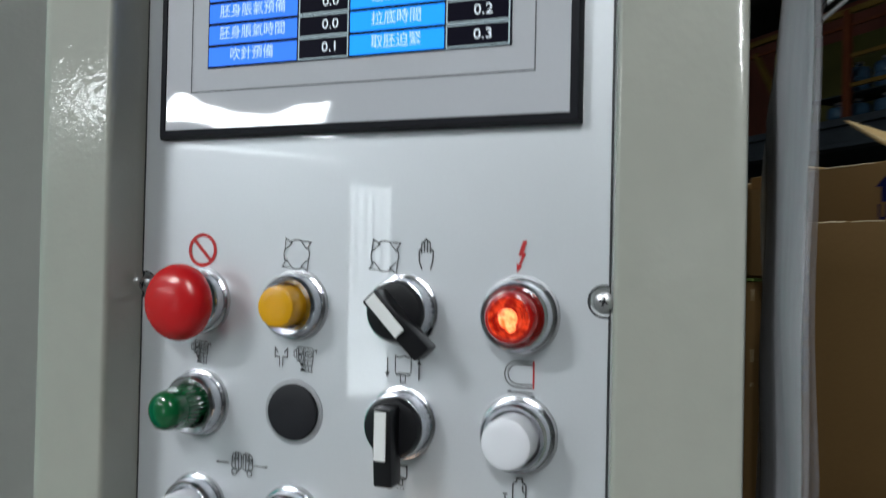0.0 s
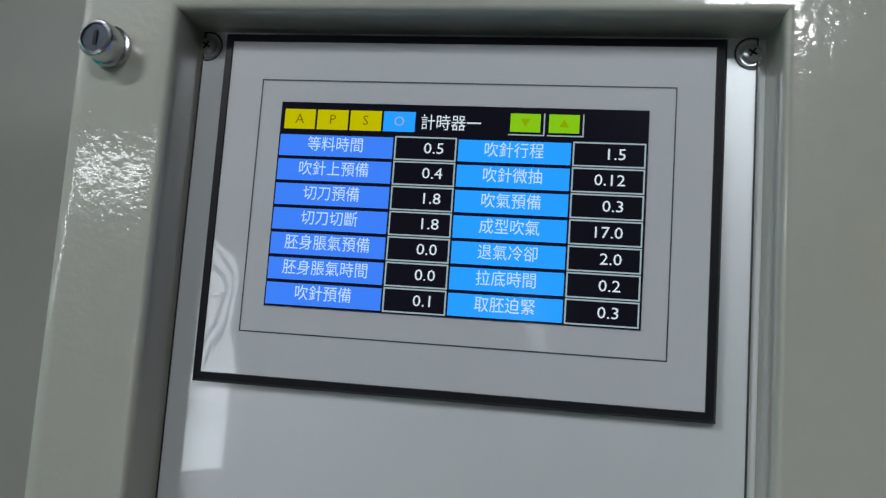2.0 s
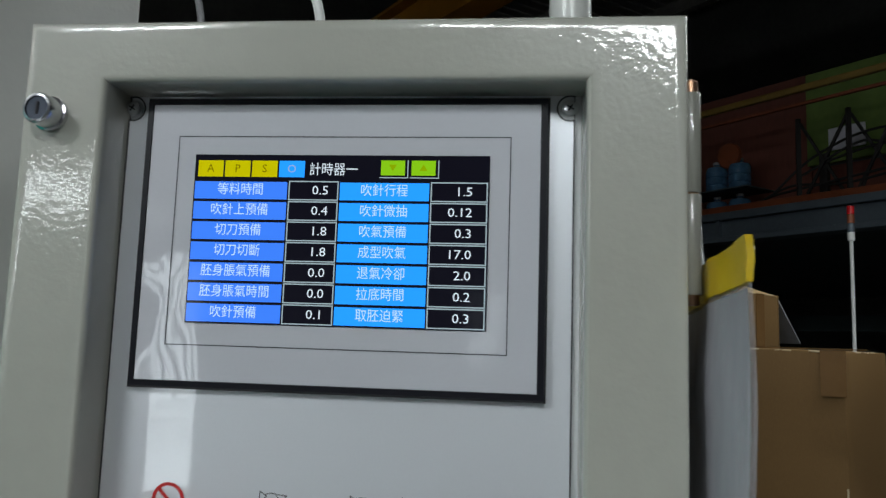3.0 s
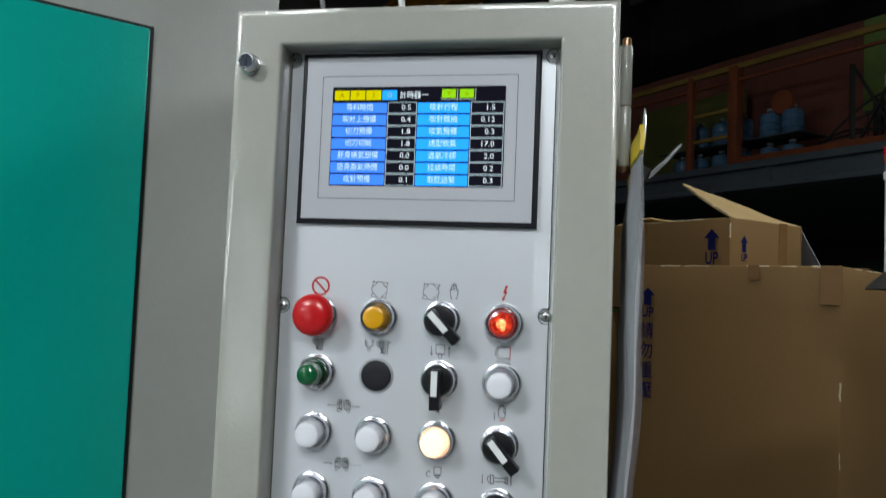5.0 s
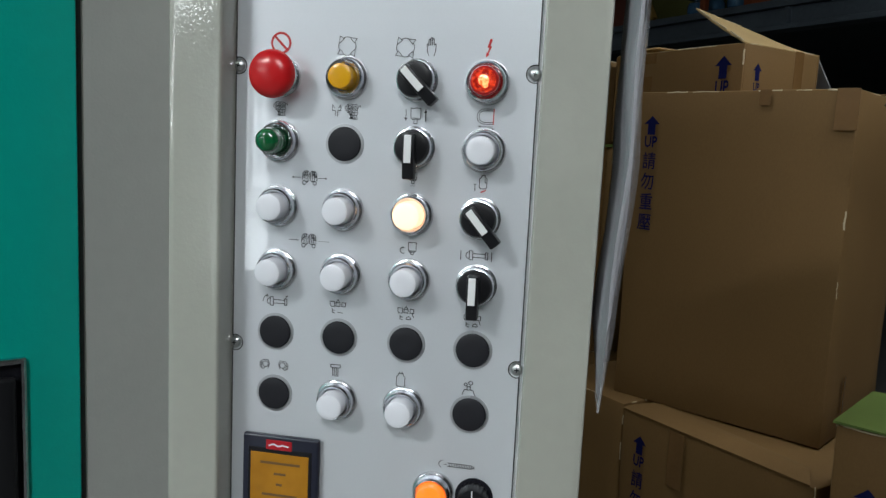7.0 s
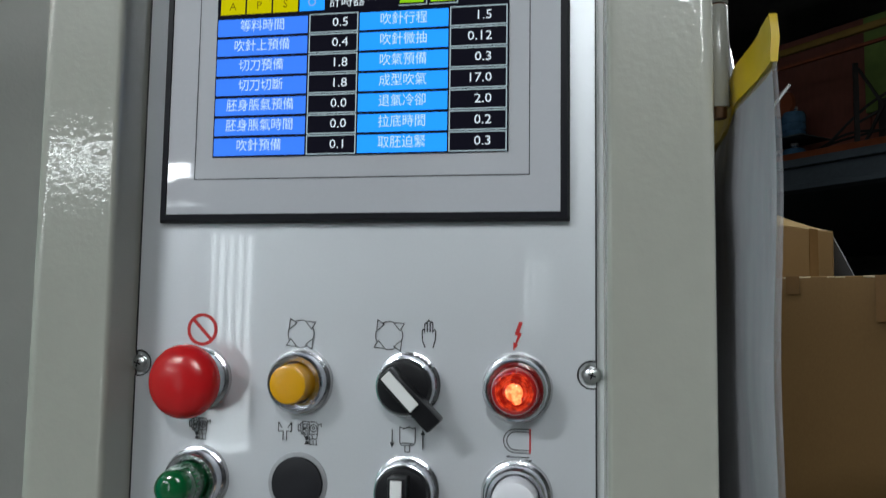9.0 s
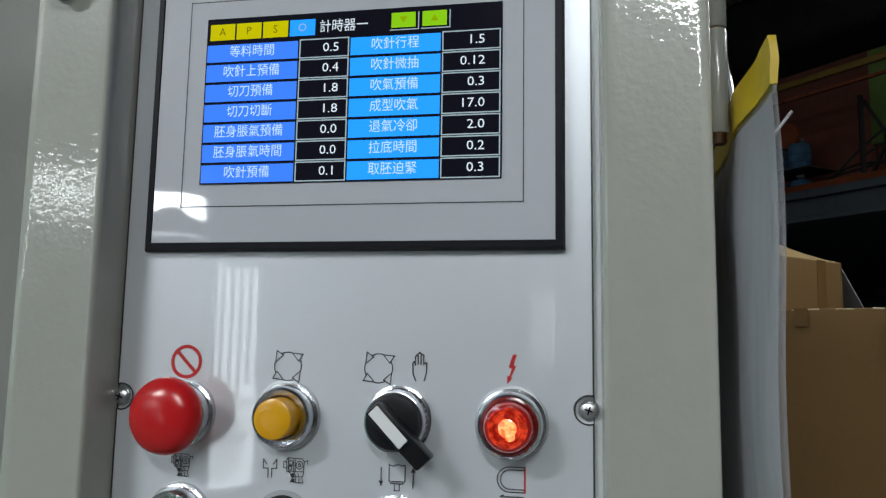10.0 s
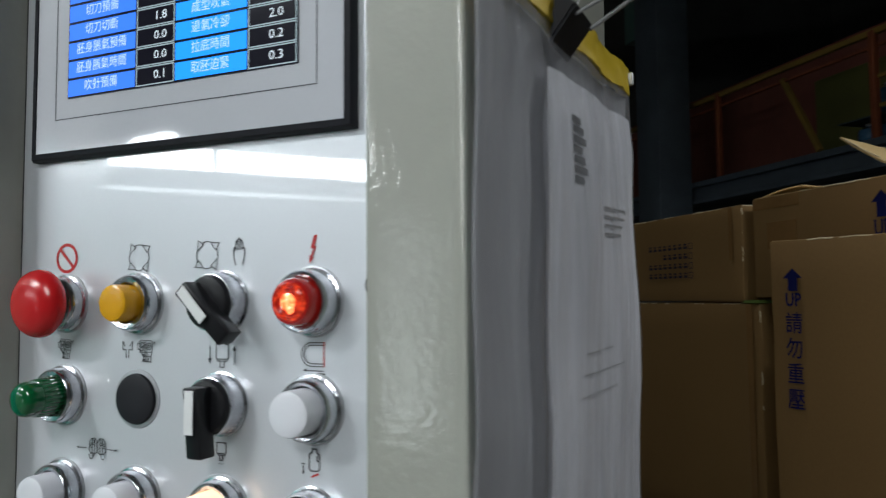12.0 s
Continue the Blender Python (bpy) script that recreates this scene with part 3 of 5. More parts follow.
t = thing("cam_lock", "chrome cam lock on the cabinet front", "lock", pose(-0.1445, YF, 1.5845))
part("lock_barrel", lathe([(0.0, 0.0), (0.0088, 0.0), (0.0088, 0.0025), (0.0078, 0.003), (0.0078, 0.0115), (0.0072, 0.0125), (0.006, 0.0128), (0.0057, 0.0118)], 36), CHROME, t)
part("lock_face", lathe([(0.0058, 0.0119), (0.0, 0.0119)], 24), KNOBFACE, t)
part("key_slot", box(-0.0007, 0.0007, -0.0125, -0.0119, -0.003, 0.003), RIM, t, smooth=False)

# cables and signal tower on top
tagged(part("white_conduit", tube([(-0.20, 0.14, 1.80), (-0.165, 0.125, 1.776), (-0.125, 0.12, 1.758), (-0.077, 0.12, 1.735), (-0.057, 0.12, 1.716), (-0.049, 0.12, 1.682), (-0.047, 0.12, 1.632)], 0.0035), CABLEW), "white flexible conduit dropping into the cabinet top", "cable")
tagged(part("grey_conduit", tube([(-0.20, 0.14, 1.80), (-0.177, 0.12, 1.774), (-0.15, 0.12, 1.738), (-0.136, 0.12, 1.692), (-0.134, 0.12, 1.632)], 0.0025), CABLEG), "thin grey cable dropping into the cabinet top", "cable")
part("cable_gland", lathe([(0.0, 0.0), (0.007, 0.0), (0.007, 0.004), (0.005, 0.006), (0.0, 0.006)], 16), CABLEW, cab, m=pose(-0.047, 0.12, 1.6325, -90))
t = thing("signal_light", "grey signal light with a green lens on the cabinet", "signal light", pose(0.117, 0.06, ZT - 0.0002))
part("pole", lathe([(0.0, 0.0), (0.0122, 0.0), (0.0122, 0.062), (0.0, 0.062)], 28), TOWER, t, m=pose(0, 0, 0, -90))
part("collar", lathe([(0.0122, 0.056), (0.0142, 0.058), (0.0142, 0.061), (0.0134, 0.062), (0.0148, 0.064), (0.0148, 0.068), (0.0138, 0.069), (0.0155, 0.071), (0.0155, 0.074)], 28), TOWER, t, m=pose(0, 0, 0, -90))
part("tower_housing", lathe([(0.0, 0.068), (0.018, 0.070), (0.0205, 0.075), (0.0207, 0.113), (0.0, 0.113)], 32), TOWER, t, m=pose(0, 0, 0, -90))
part("name_band", lathe([(0.0209, 0.099), (0.0209, 0.110)], 32), RIM, t, "black maker's band", m=pose(0, 0, 0, -90))
part("green_lens", lathe([(0.0, 0.113), (0.0205, 0.113), (0.0205, 0.155), (0.0, 0.155)], 32), mat("lit_green_lens", (0.0, 0.35, 0.15), 0.15, emit=0.6, emit_color=(0.0, 0.9, 0.35)), t, m=pose(0, 0, 0, -90))
part("tower_cap", lathe([(0.0, 0.155), (0.0207, 0.155), (0.0207, 0.165), (0.018, 0.17), (0.0, 0.17)], 32), TOWER, t, m=pose(0, 0, 0, -90))

# ---- the control plate ----
plate = thing("control_plate", "silver printed control plate screwed into the cabinet", "control panel")
PX, PZ0, PZ1 = 0.1165, 0.92, 1.6015
SCREWS = [1.595, 1.378, 1.158, 0.94]


bm = bmesh.new()
NOTCH, CX, XI = 0.0062, 0.1145, 0.107
HALF = math.acos((PX - CX) / NOTCH)


def plate_face(pts):
    """One convex-enough piece of the plate, with its thickness."""
    va = [bm.verts.new((x, 0.0, z)) for x, z in pts]
    vb = [bm.verts.new((x, 0.0017, z)) for x, z in pts]
    for k in range(1, len(pts) - 1):
        bm.faces.new((va[0], va[k], va[k + 1]))
    for k in range(1, len(pts) - 2):
        bm.faces.new((va[k], va[k + 1], vb[k + 1], vb[k]))


levels = [PZ0, *[(a + b) / 2 for a, b in zip(SCREWS[::-1], SCREWS[-2::-1])], PZ1]
bars = sorted({*levels, *SCREWS})
for lo, hi in zip(bars, bars[1:]):
    bm.faces.new([bm.verts.new((x, 0.0, z)) for x, z in ((-XI, lo), (XI, lo), (XI, hi), (-XI, hi))])
for z, lo, hi in zip(SCREWS[::-1], levels, levels[1:]):
    for sg in (-1, 1):
        for end, up in ((lo, -1), (hi, 1)):
            pts = [(sg * XI, end), (sg * PX, end)]
            for k in range(9):
                a = HALF + (math.pi - HALF) * k / 8
                zz = z + up * NOTCH * math.sin(a)
                pts.append((sg * (CX + NOTCH * math.cos(a)), min(zz, hi - 0.0001)))
            plate_face(pts + [(sg * XI, z)])
bmesh.ops.remove_doubles(bm, verts=bm.verts, dist=1e-5)
part("plate", bm, PLATE, plate, smooth=False)
bm = frame_loft([(-PX - 0.0005, PX + 0.0005, PZ0 - 0.0005, PZ1 + 0.0005, 0.0012), (-PX - 0.0005, PX + 0.0005, PZ0 - 0.0005, PZ1 + 0.0005, 0.0004),
                 (-PX, PX, PZ0, PZ1, 0.0004), (-PX, PX, PZ0, PZ1, 0.0012)])
part("plate_edge", bm, INK, plate, "dark cut edge", smooth=False)
for sg in (-1, 1):
    b = bmesh.new()
    pts = [(sg * (PX - 0.0002), PZ0)]
    for z in SCREWS[::-1]:
        for k in range(17):
            a = -HALF - (2 * math.pi - 2 * HALF) * k / 16
            pts.append((sg * (CX + (NOTCH + 0.0002) * math.cos(a)), min(z + (NOTCH + 0.0002) * math.sin(a), PZ1 - 0.0002)))
    ribbon(b, pts + [(sg * (PX - 0.0002), PZ1)], 0.0008, y=-0.0002)
    part("edge_line", b, INK, plate, smooth=False)


def screw(x, z):
    t = thing("panel_screw", "zinc plated pan-head screw", "screw", pose(x, 0.0012, z, 0, 37 + 900 * z, 0) @ Matrix.Scale(0.85, 4), "panel screws")
    part("washer", lathe([(0.0, 0.0), (0.0055, 0.0), (0.0055, 0.0008), (0.0, 0.0008)], 24), STEEL, t)
    part("screw_head", lathe([(0.0, 0.0008), (0.0045, 0.0008), (0.0046, 0.0016), (0.0040, 0.003), (0.0026, 0.0038), (0.0, 0.0041)], 24), STEEL, t)
    for a in (0, 90):
        part("cross_slot", box(-0.0022, 0.0022, -0.0043, -0.0036, -0.0004, 0.0004), RIM, t, smooth=False, m=pose(0, 0, 0, 0, a, 0))


for z in SCREWS:
    for x in (-0.1145, 0.1145):
        screw(x, z)

# ---- touch screen ----
hmi = thing("touch_screen", "operator touch screen with silver bezel and black rim", "touch screen")
BX, BZ0, BZ1 = 0.1045, 1.450, 1.5995
part("rim", frame_loft([(-BX, BX, BZ0, BZ1, 0.0), (-BX, BX, BZ0, BZ1, -0.0035), (-BX + 0.0012, BX - 0.0012, BZ0 + 0.0012, BZ1 - 0.0012, -0.0058),
                        (-BX + 0.0042, BX - 0.0042, BZ0 + 0.0040, BZ1 - 0.0040, -0.0064), (-BX + 0.0046, BX - 0.0046, BZ0 + 0.0044, BZ1 - 0.0044, -0.0052)]), RIM, hmi, "black plastic rim")
part("bezel_film", box(-BX + 0.0044, BX - 0.0044, -0.0057, -0.001, BZ0 + 0.0042, BZ1 - 0.0042), FILM, hmi, "silver printed film", smooth=False)
bm = ribbon(bmesh.new(), [(-0.085, 1.472), (0.0855, 1.472), (0.0855, 1.5785), (-0.085, 1.5785)], 0.0005, True, -0.0059)
part("printed_line", bm, INK, hmi, smooth=False)
DX, DZ0, DZ1 = 0.0755, 1.4830, 1.5690
disp = part("display", box(-DX, DX, -0.0062, -0.0058, DZ0, DZ1), SC_BLACK, hmi, "lit display with a timer table", smooth=False)


def cell(name, x0, x1, z0, z1, material, y=-0.0064):
    return part(name, poly(bmesh.new(), [(x0, z0), (x1, z0), (x1, z1), (x0, z1)], y), material, disp, smooth=False)


UW, UH = 2 * DX, DZ1 - DZ0


def dx(f):
    return -DX + UW * f


def dz(f):
    return DZ1 - UH * f


LEFT = ["等料時間", "吹針上預備", "切刀預備", "切刀切斷", "胚身脹氣預備", "胚身脹氣時間", "吹針預備"]
LVAL = ["0.5", "0.4", "1.8", "1.8", "0.0", "0.0", "0.1"]
RIGHT = ["吹針行程", "吹針微抽", "吹氣預備", "成型吹氣", "退氣冷卻", "拉底時間", "取胚迫緊"]
RVAL = ["1.5", "0.12", "0.3", "17.0", "2.0", "0.2", "0.3"]
TOP, STEP = 0.159, 0.1205
for k in range(7):
    f0, f1 = TOP + STEP * k, TOP + STEP * (k + 1) - 0.012
    zc = dz((f0 + f1) / 2)
    for x0, x1, txt, mm in ((0.004, 0.325, LEFT[k], SC_BLUE), (0.505, 0.803, RIGHT[k], SC_SKY)):
        cell("name_cell", dx(x0), dx(x1), dz(f1), dz(f0 + 0.004), mm)
        lettering(txt, 0.0066, "cell_text", SC_NAME, disp, pose((dx(x0) + dx(x1)) / 2, -0.0066, zc + 0.0001), squeeze=0.92)
    for x0, x1, txt in ((0.332, 0.498, LVAL[k]), (0.81, 0.993, RVAL[k])):
        bm = ribbon(bmesh.new(), [(dx(x0), dz(f1)), (dx(x1), dz(f1)), (dx(x1), dz(f0)), (dx(x0), dz(f0))], 0.0006, True, -0.0064)
        part("value_cell", bm, SC_LINE, disp, smooth=False)
        lettering(txt, 0.0064, "value_text", SC_WHITE, disp, pose(dx(x1 - 0.030 - (0.016 if x0 > 0.5 else 0.0)), -0.0066, zc), align="RIGHT", squeeze=1.12)
for k, (ch, mm, tm) in enumerate((("A", SC_YEL, SC_OLIVE), ("P", SC_YEL, SC_OLIVE), ("S", SC_YEL, SC_OLIVE), ("O", SC_SKY, SC_LINE))):
    x0 = 0.012 + 0.094 * k
    bm = poly(bmesh.new(), [(dx(x0), dz(0.134)), (dx(x0 + 0.088), dz(0.134)), (dx(x0 + 0.088), dz(0.036)), (dx(x0), dz(0.036))], -0.0064)
    part("mode_key", bm, mm, disp, smooth=False)
    lettering(ch, 0.0058, "key_text", tm, disp, pose(dx(x0 + 0.044), -0.0066, dz(0.086)))
lettering("計時器一", 0.0070, "title_text", SC_WHITE, disp, pose(dx(0.480), -0.0066, dz(0.090)), squeeze=0.9)
for k, ch in enumerate("▼▲"):
    x0 = 0.640 + 0.102 * k
    cell("page_key", dx(x0), dx(x0 + 0.08), dz(0.118), dz(0.030), SC_LIME)
    bm = ribbon(bmesh.new(), [(dx(x0 - 0.004), dz(0.132)), (dx(x0 + 0.09), dz(0.132)), (dx(x0 + 0.09), dz(0.028))], 0.0005, False, -0.0065)
    part("key_shadow", bm, SC_LINE, disp, smooth=False)
    lettering(ch, 0.0042, "key_text", SC_LEAF, disp, pose(dx(x0 + 0.04), -0.0066, dz(0.076)))

# ---- buttons and lamps ----
COLS = [-0.080, -0.0272, 0.0275, 0.0800]
ROWZ = [1.3710, 1.3215, 1.2710, 1.2205, 1.1700, 1.1190]


def ring_part(t, name="chrome_ring", outer=0.0146, depth=0.0095, inner=0.0118):
    prof = [(outer + 0.0012, 0.0), (outer + 0.0012, 0.0012), (outer, 0.0018), (outer, depth - 0.0025), (outer - 0.0008, depth - 0.0006), (outer - 0.0016, depth),
            (inner + 0.0004, depth - 0.0004), (inner, depth - 0.0015), (inner, 0.002)]
    part("flange", lathe([(outer + 0.0022, 0.0), (outer + 0.0020, 0.0006), (outer + 0.0010, 0.0008)], 48), FLANGE, t)
    return part(name, lathe(prof, 48), CHROME, t, "chrome bezel ring")


def push_button(m, cap, label, cap_r=0.0104, out=0.0205, group="push buttons"):
    t = thing("push_button", label, "button", m, group)
    ring_part(t, inner=cap_r + 0.0008)
    part("button_cap", lathe([(cap_r, 0.002), (cap_r, out - 0.0018), (cap_r - 0.0005, out - 0.0006), (cap_r - 0.0018, out), (cap_r * 0.5, out + 0.0002), (0.0, out + 0.0003)], 40), cap, t)
    return t


def at_cell(c, r):
    return pose(COLS[c], 0.0, ROWZ[r])


# mushroom stop button
t = thing("emergency_stop_button", "red mushroom emergency stop button with chrome collar", "button", at_cell(0, 0))
ring_part(t, outer=0.0142, depth=0.0085, inner=0.0105)
part("stem", lathe([(0.0095, 0.004), (0.0095, 0.0155)], 32), CHROME, t)
part("mushroom_head", lathe([(0.0, 0.0135), (0.0130, 0.0135), (0.0168, 0.0143), (0.0180, 0.0160), (0.0181, 0.0175), (0.0175, 0.0197), (0.0158, 0.0221), (0.0128, 0.0242), (0.0085, 0.0256), (0.0043, 0.0262), (0.0, 0.0264)], 56), REDCAP, t)
push_button(at_cell(1, 0), YELCAP, "amber push button with chrome ring", 0.0094, 0.0185)

# red pilot lamp
t = thing("pilot_lamp", "lit red pilot lamp in a chrome ring", "indicator lamp", at_cell(3, 0))
ring_part(t, inner=0.0112, depth=0.0125)
part("lens", lathe([(0.0110, 0.004), (0.0110, 0.0150), (0.0106, 0.0172), (0.0098, 0.0186), (0.0088, 0.0190)], 40), REDLENS, t)
bm = lathe([(0.0088, 0.0190), (0.0082, 0.0197), (0.0076, 0.0193), (0.0070, 0.0201), (0.0064, 0.0196), (0.0058, 0.0203), (0.0050, 0.0197), (0.0042, 0.0203), (0.0034, 0.0199), (0.0026, 0.0203)], 40)
part("ribbed_lens", bm, REDMID, t)
part("bulb_glow", lathe([(0.0044, 0.0200), (0.0024, 0.0208), (0.0, 0.0210)], 24), REDCORE, t, m=pose(0.0, 0, 0.0))
part("bulb_glow", lathe([(0.0022, 0.0202), (0.0012, 0.0210), (0.0, 0.0212)], 20), REDCORE, t, m=pose(0.0012, 0, -0.0034))

# green pilot lamp, long ribbed lens
t = thing("pilot_lamp", "unlit green ribbed pilot lamp in a chrome ring", "indicator lamp", at_cell(0, 1))
ring_part(t, inner=0.0104, depth=0.0095)
part("ribbed_lens", lathe([(0.0100, 0.004), (0.0100, 0.0185), (0.0094, 0.0195), (0.0092, 0.0196)], 60, (0, 1, 0.0006)), GREENLENS, t)
part("lens_dome", lathe([(0.0093, 0.0194), (0.0092, 0.0235), (0.0085, 0.0262), (0.0065, 0.028), (0.003, 0.0288), (0.0, 0.029)], 36), GREENLENS, t)

# blanking plugs
t = thing("blanking_plug", "matt black round blanking plug", "plug", at_cell(1, 1), "blanking plugs")
part("flange", lathe([(0.0152, 0.0), (0.0150, 0.0006), (0.0128, 0.0008)], 44), FLANGE, t)
part("plug_disc", lathe([(0.0130, 0.0), (0.0131, 0.0012), (0.0126, 0.0024), (0.0115, 0.0029), (0.006, 0.0032), (0.0, 0.0033)], 44), PLUG, t)
for c, r in ((0, 4), (1, 4), (2, 4), (3, 4), (0, 5), (3, 5)):
    copy_thing(t, at_cell(c, r))

# white push buttons
w = push_button(at_cell(3, 1), WHITECAP, "white push button with chrome ring")
for c, r in ((0, 2), (1, 2), (0, 3), (1, 3), (2, 3), (1, 5), (2, 5)):
    copy_thing(w, at_cell(c, r))
push_button(at_cell(2, 2), LITCAP, "lit warm white push button with chrome ring")


def selector(m):
    t = thing("selector_switch", "black selector switch with white marker in a knurled chrome ring", "switch", m, "selector switches")
    part("knurled_ring", lathe([(0.0158, 0.0), (0.0158, 0.001), (0.0146, 0.0015), (0.0146, 0.0025), (0.0146, 0.007), (0.0144, 0.0075), (0.0142, 0.0085), (0.0137, 0.0102), (0.0132, 0.0104), (0.0130, 0.0095)], 72, (3, 4, 0.00045)), CHROME, t, "knurled chrome ring")
    part("knob_base", lathe([(0.0130, 0.004), (0.0130, 0.0112), (0.0121, 0.0128), (0.0100, 0.0134), (0.0, 0.0136)], 44), BLACKCAP, t)
    bm = box(-0.0043, 0.0043, -0.0232, -0.0125, -0.0235, 0.0100, 0.0011, 2)
    for v in bm.verts:                     # the grip tapers towards its tip
        if v.co.z < -0.012:
            v.co.y += (-0.012 - v.co.z) * 0.30
    lev = part("lever", bm, BLACKCAP, t)
    part("marker_insert", box(-0.0027, 0.0027, -0.0238, -0.0231, -0.0115, 0.0088, 0.0003, 1), LEVERWHITE, lev, "white marker insert")
    return t


s = selector(at_cell(2, 1))
copy_thing(s, at_cell(3, 3))
copy_thing(s, at_cell(2, 0) @ pose(0, 0, 0, 0, -44, 0))
copy_thing(s, at_cell(3, 2) @ pose(0, 0, 0, 0, -40, 0))

# lower row: keypad, orange lamp, potentiometer
kp = thing("drive_keypad", "navy drive keypad with a glowing amber display", "keypad")
part("keypad_body", box(-0.104, -0.039, -0.006, 0.0, 0.975, 1.085, 0.0022, 3), KEYPAD, kp)
part("keypad_frame", box(-0.099, -0.0445, -0.0066, -0.0055, 1.022, 1.0745, 0.0005, 1), BLACKCAP, kp)
part("red_badge", box(-0.0835, -0.0615, -0.0068, -0.0058, 1.0735, 1.0815, 0.0003, 1), LOGO, kp, "red badge")
part("badge_stroke", ribbon(bmesh.new(), [(-0.081, 1.0768), (-0.077, 1.0785), (-0.073, 1.0768), (-0.069, 1.0780), (-0.064, 1.0772)], 0.0012, y=-0.007), LEVERWHITE, kp, smooth=False)
lcd = part("amber_display", box(-0.0965, -0.0470, -0.0070, -0.006, 1.0255, 1.0705, 0.0003, 1), LCD, kp)
for k, (a, b) in enumerate(((-0.088, -0.054), (-0.076, -0.066), (-0.074, -0.069), (-0.086, -0.056))):
    part("display_bar", box(a, b, -0.0073, -0.0071, 1.0615 - 0.009 * k, 1.0635 - 0.009 * k), TAPE, lcd, smooth=False)
for k in range(6):
    part("key", box(-0.098 + 0.0185 * (k % 3), -0.083 + 0.0185 * (k % 3), -0.0078, -0.006, 1.003 - 0.016 * (k // 3), 1.014 - 0.016 * (k // 3), 0.0012), BLACKCAP, kp)
t = thing("pilot_lamp", "lit orange pilot lamp in a chrome ring", "indicator lamp", pose(0.0545, 0, 1.053))
ring_part(t, inner=0.0112, depth=0.011)
part("lens", lathe([(0.0110, 0.004), (0.0110, 0.014), (0.0100, 0.0165), (0.006, 0.0178), (0.0, 0.018)], 40), ORLENS, t)
t = thing("potentiometer_knob", "black fluted potentiometer knob with dial", "knob", pose(0.0872, 0, 1.053))
part("dial_plate", lathe([(0.0150, 0.0), (0.0150, 0.001), (0.0, 0.001)], 40), RIM, t)
part("knob", lathe([(0.0125, 0.001), (0.0120, 0.012), (0.0105, 0.014), (0.0, 0.0142)], 40, (0, 1, 0.0008)), BLACKCAP, t)
part("pointer", box(-0.0005, 0.0005, -0.0146, -0.0140, 0.002, 0.0105), LEVERWHITE, t, smooth=False)

# ---- printed symbols on the plate ----
YI = -0.0003
LW = 0.00060


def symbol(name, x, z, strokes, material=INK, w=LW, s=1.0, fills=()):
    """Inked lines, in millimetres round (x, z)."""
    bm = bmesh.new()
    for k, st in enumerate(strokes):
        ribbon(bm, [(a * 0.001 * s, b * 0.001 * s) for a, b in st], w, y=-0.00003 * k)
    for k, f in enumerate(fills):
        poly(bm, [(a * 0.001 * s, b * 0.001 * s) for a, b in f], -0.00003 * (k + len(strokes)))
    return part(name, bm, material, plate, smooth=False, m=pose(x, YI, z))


def arrow(x0, z0, x1, z1, h=1.2):
    d = Vector((x1 - x0, z1 - z0)).normalized()
    n = Vector((-d.y, d.x))
    e = Vector((x1, z1))
    a, b = e - d * h * 2 + n * h, e - d * h * 2 - n * h
    return [[(x0, z0), (x1, z1)]], [[(e.x, e.y), (a.x, a.y), (b.x, b.y)]]


symbol("stop_symbol", -0.0803, 1.3957, [arc(0, 0, 7.4, 0, 360, 36), [(-5.1, 5.1), (5.1, -5.1)]], REDINK, 0.0017)


def cycle(x, z):
    st = []
    for q in range(4):
        h = 38 + 90 * q
        ring = [(r * math.cos(radians(h + a)), r * math.sin(radians(h + a))) for a, r in ((0, 7.4), (34, 5.2), (-13, 4.6), (0, 7.4))]
        st += [ring, arc(0, 0, 5.3, h + 33, h + 80, 8)]
    symbol("cycle_symbol", x, z - 0.0005, st, w=0.00048, s=1.28)


cycle(-0.0275, 1.395)
cycle(0.0175, 1.395)
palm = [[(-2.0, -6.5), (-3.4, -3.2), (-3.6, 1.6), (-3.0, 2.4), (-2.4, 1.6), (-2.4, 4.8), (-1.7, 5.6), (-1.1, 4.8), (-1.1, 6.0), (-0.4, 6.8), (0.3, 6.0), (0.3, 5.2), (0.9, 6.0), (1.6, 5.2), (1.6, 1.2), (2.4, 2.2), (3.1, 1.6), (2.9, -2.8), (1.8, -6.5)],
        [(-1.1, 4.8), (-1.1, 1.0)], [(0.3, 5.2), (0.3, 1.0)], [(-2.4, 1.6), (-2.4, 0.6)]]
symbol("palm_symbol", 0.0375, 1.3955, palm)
symbol("voltage_symbol", 0.0800, 1.3955, [], REDINK, fills=[[(0.6, 6.6), (2.4, 6.6), (0.9, 1.6), (-1.4, 0.6)], [(-1.4, 0.6), (0.9, 1.6), (2.0, 1.2), (-0.2, 0.2)], [(2.0, 1.2), (-0.4, -4.0), (-1.2, -3.6), (0.2, 0.4)], [(-1.9, -6.8), (0.4, -4.1), (-2.0, -2.9)]])


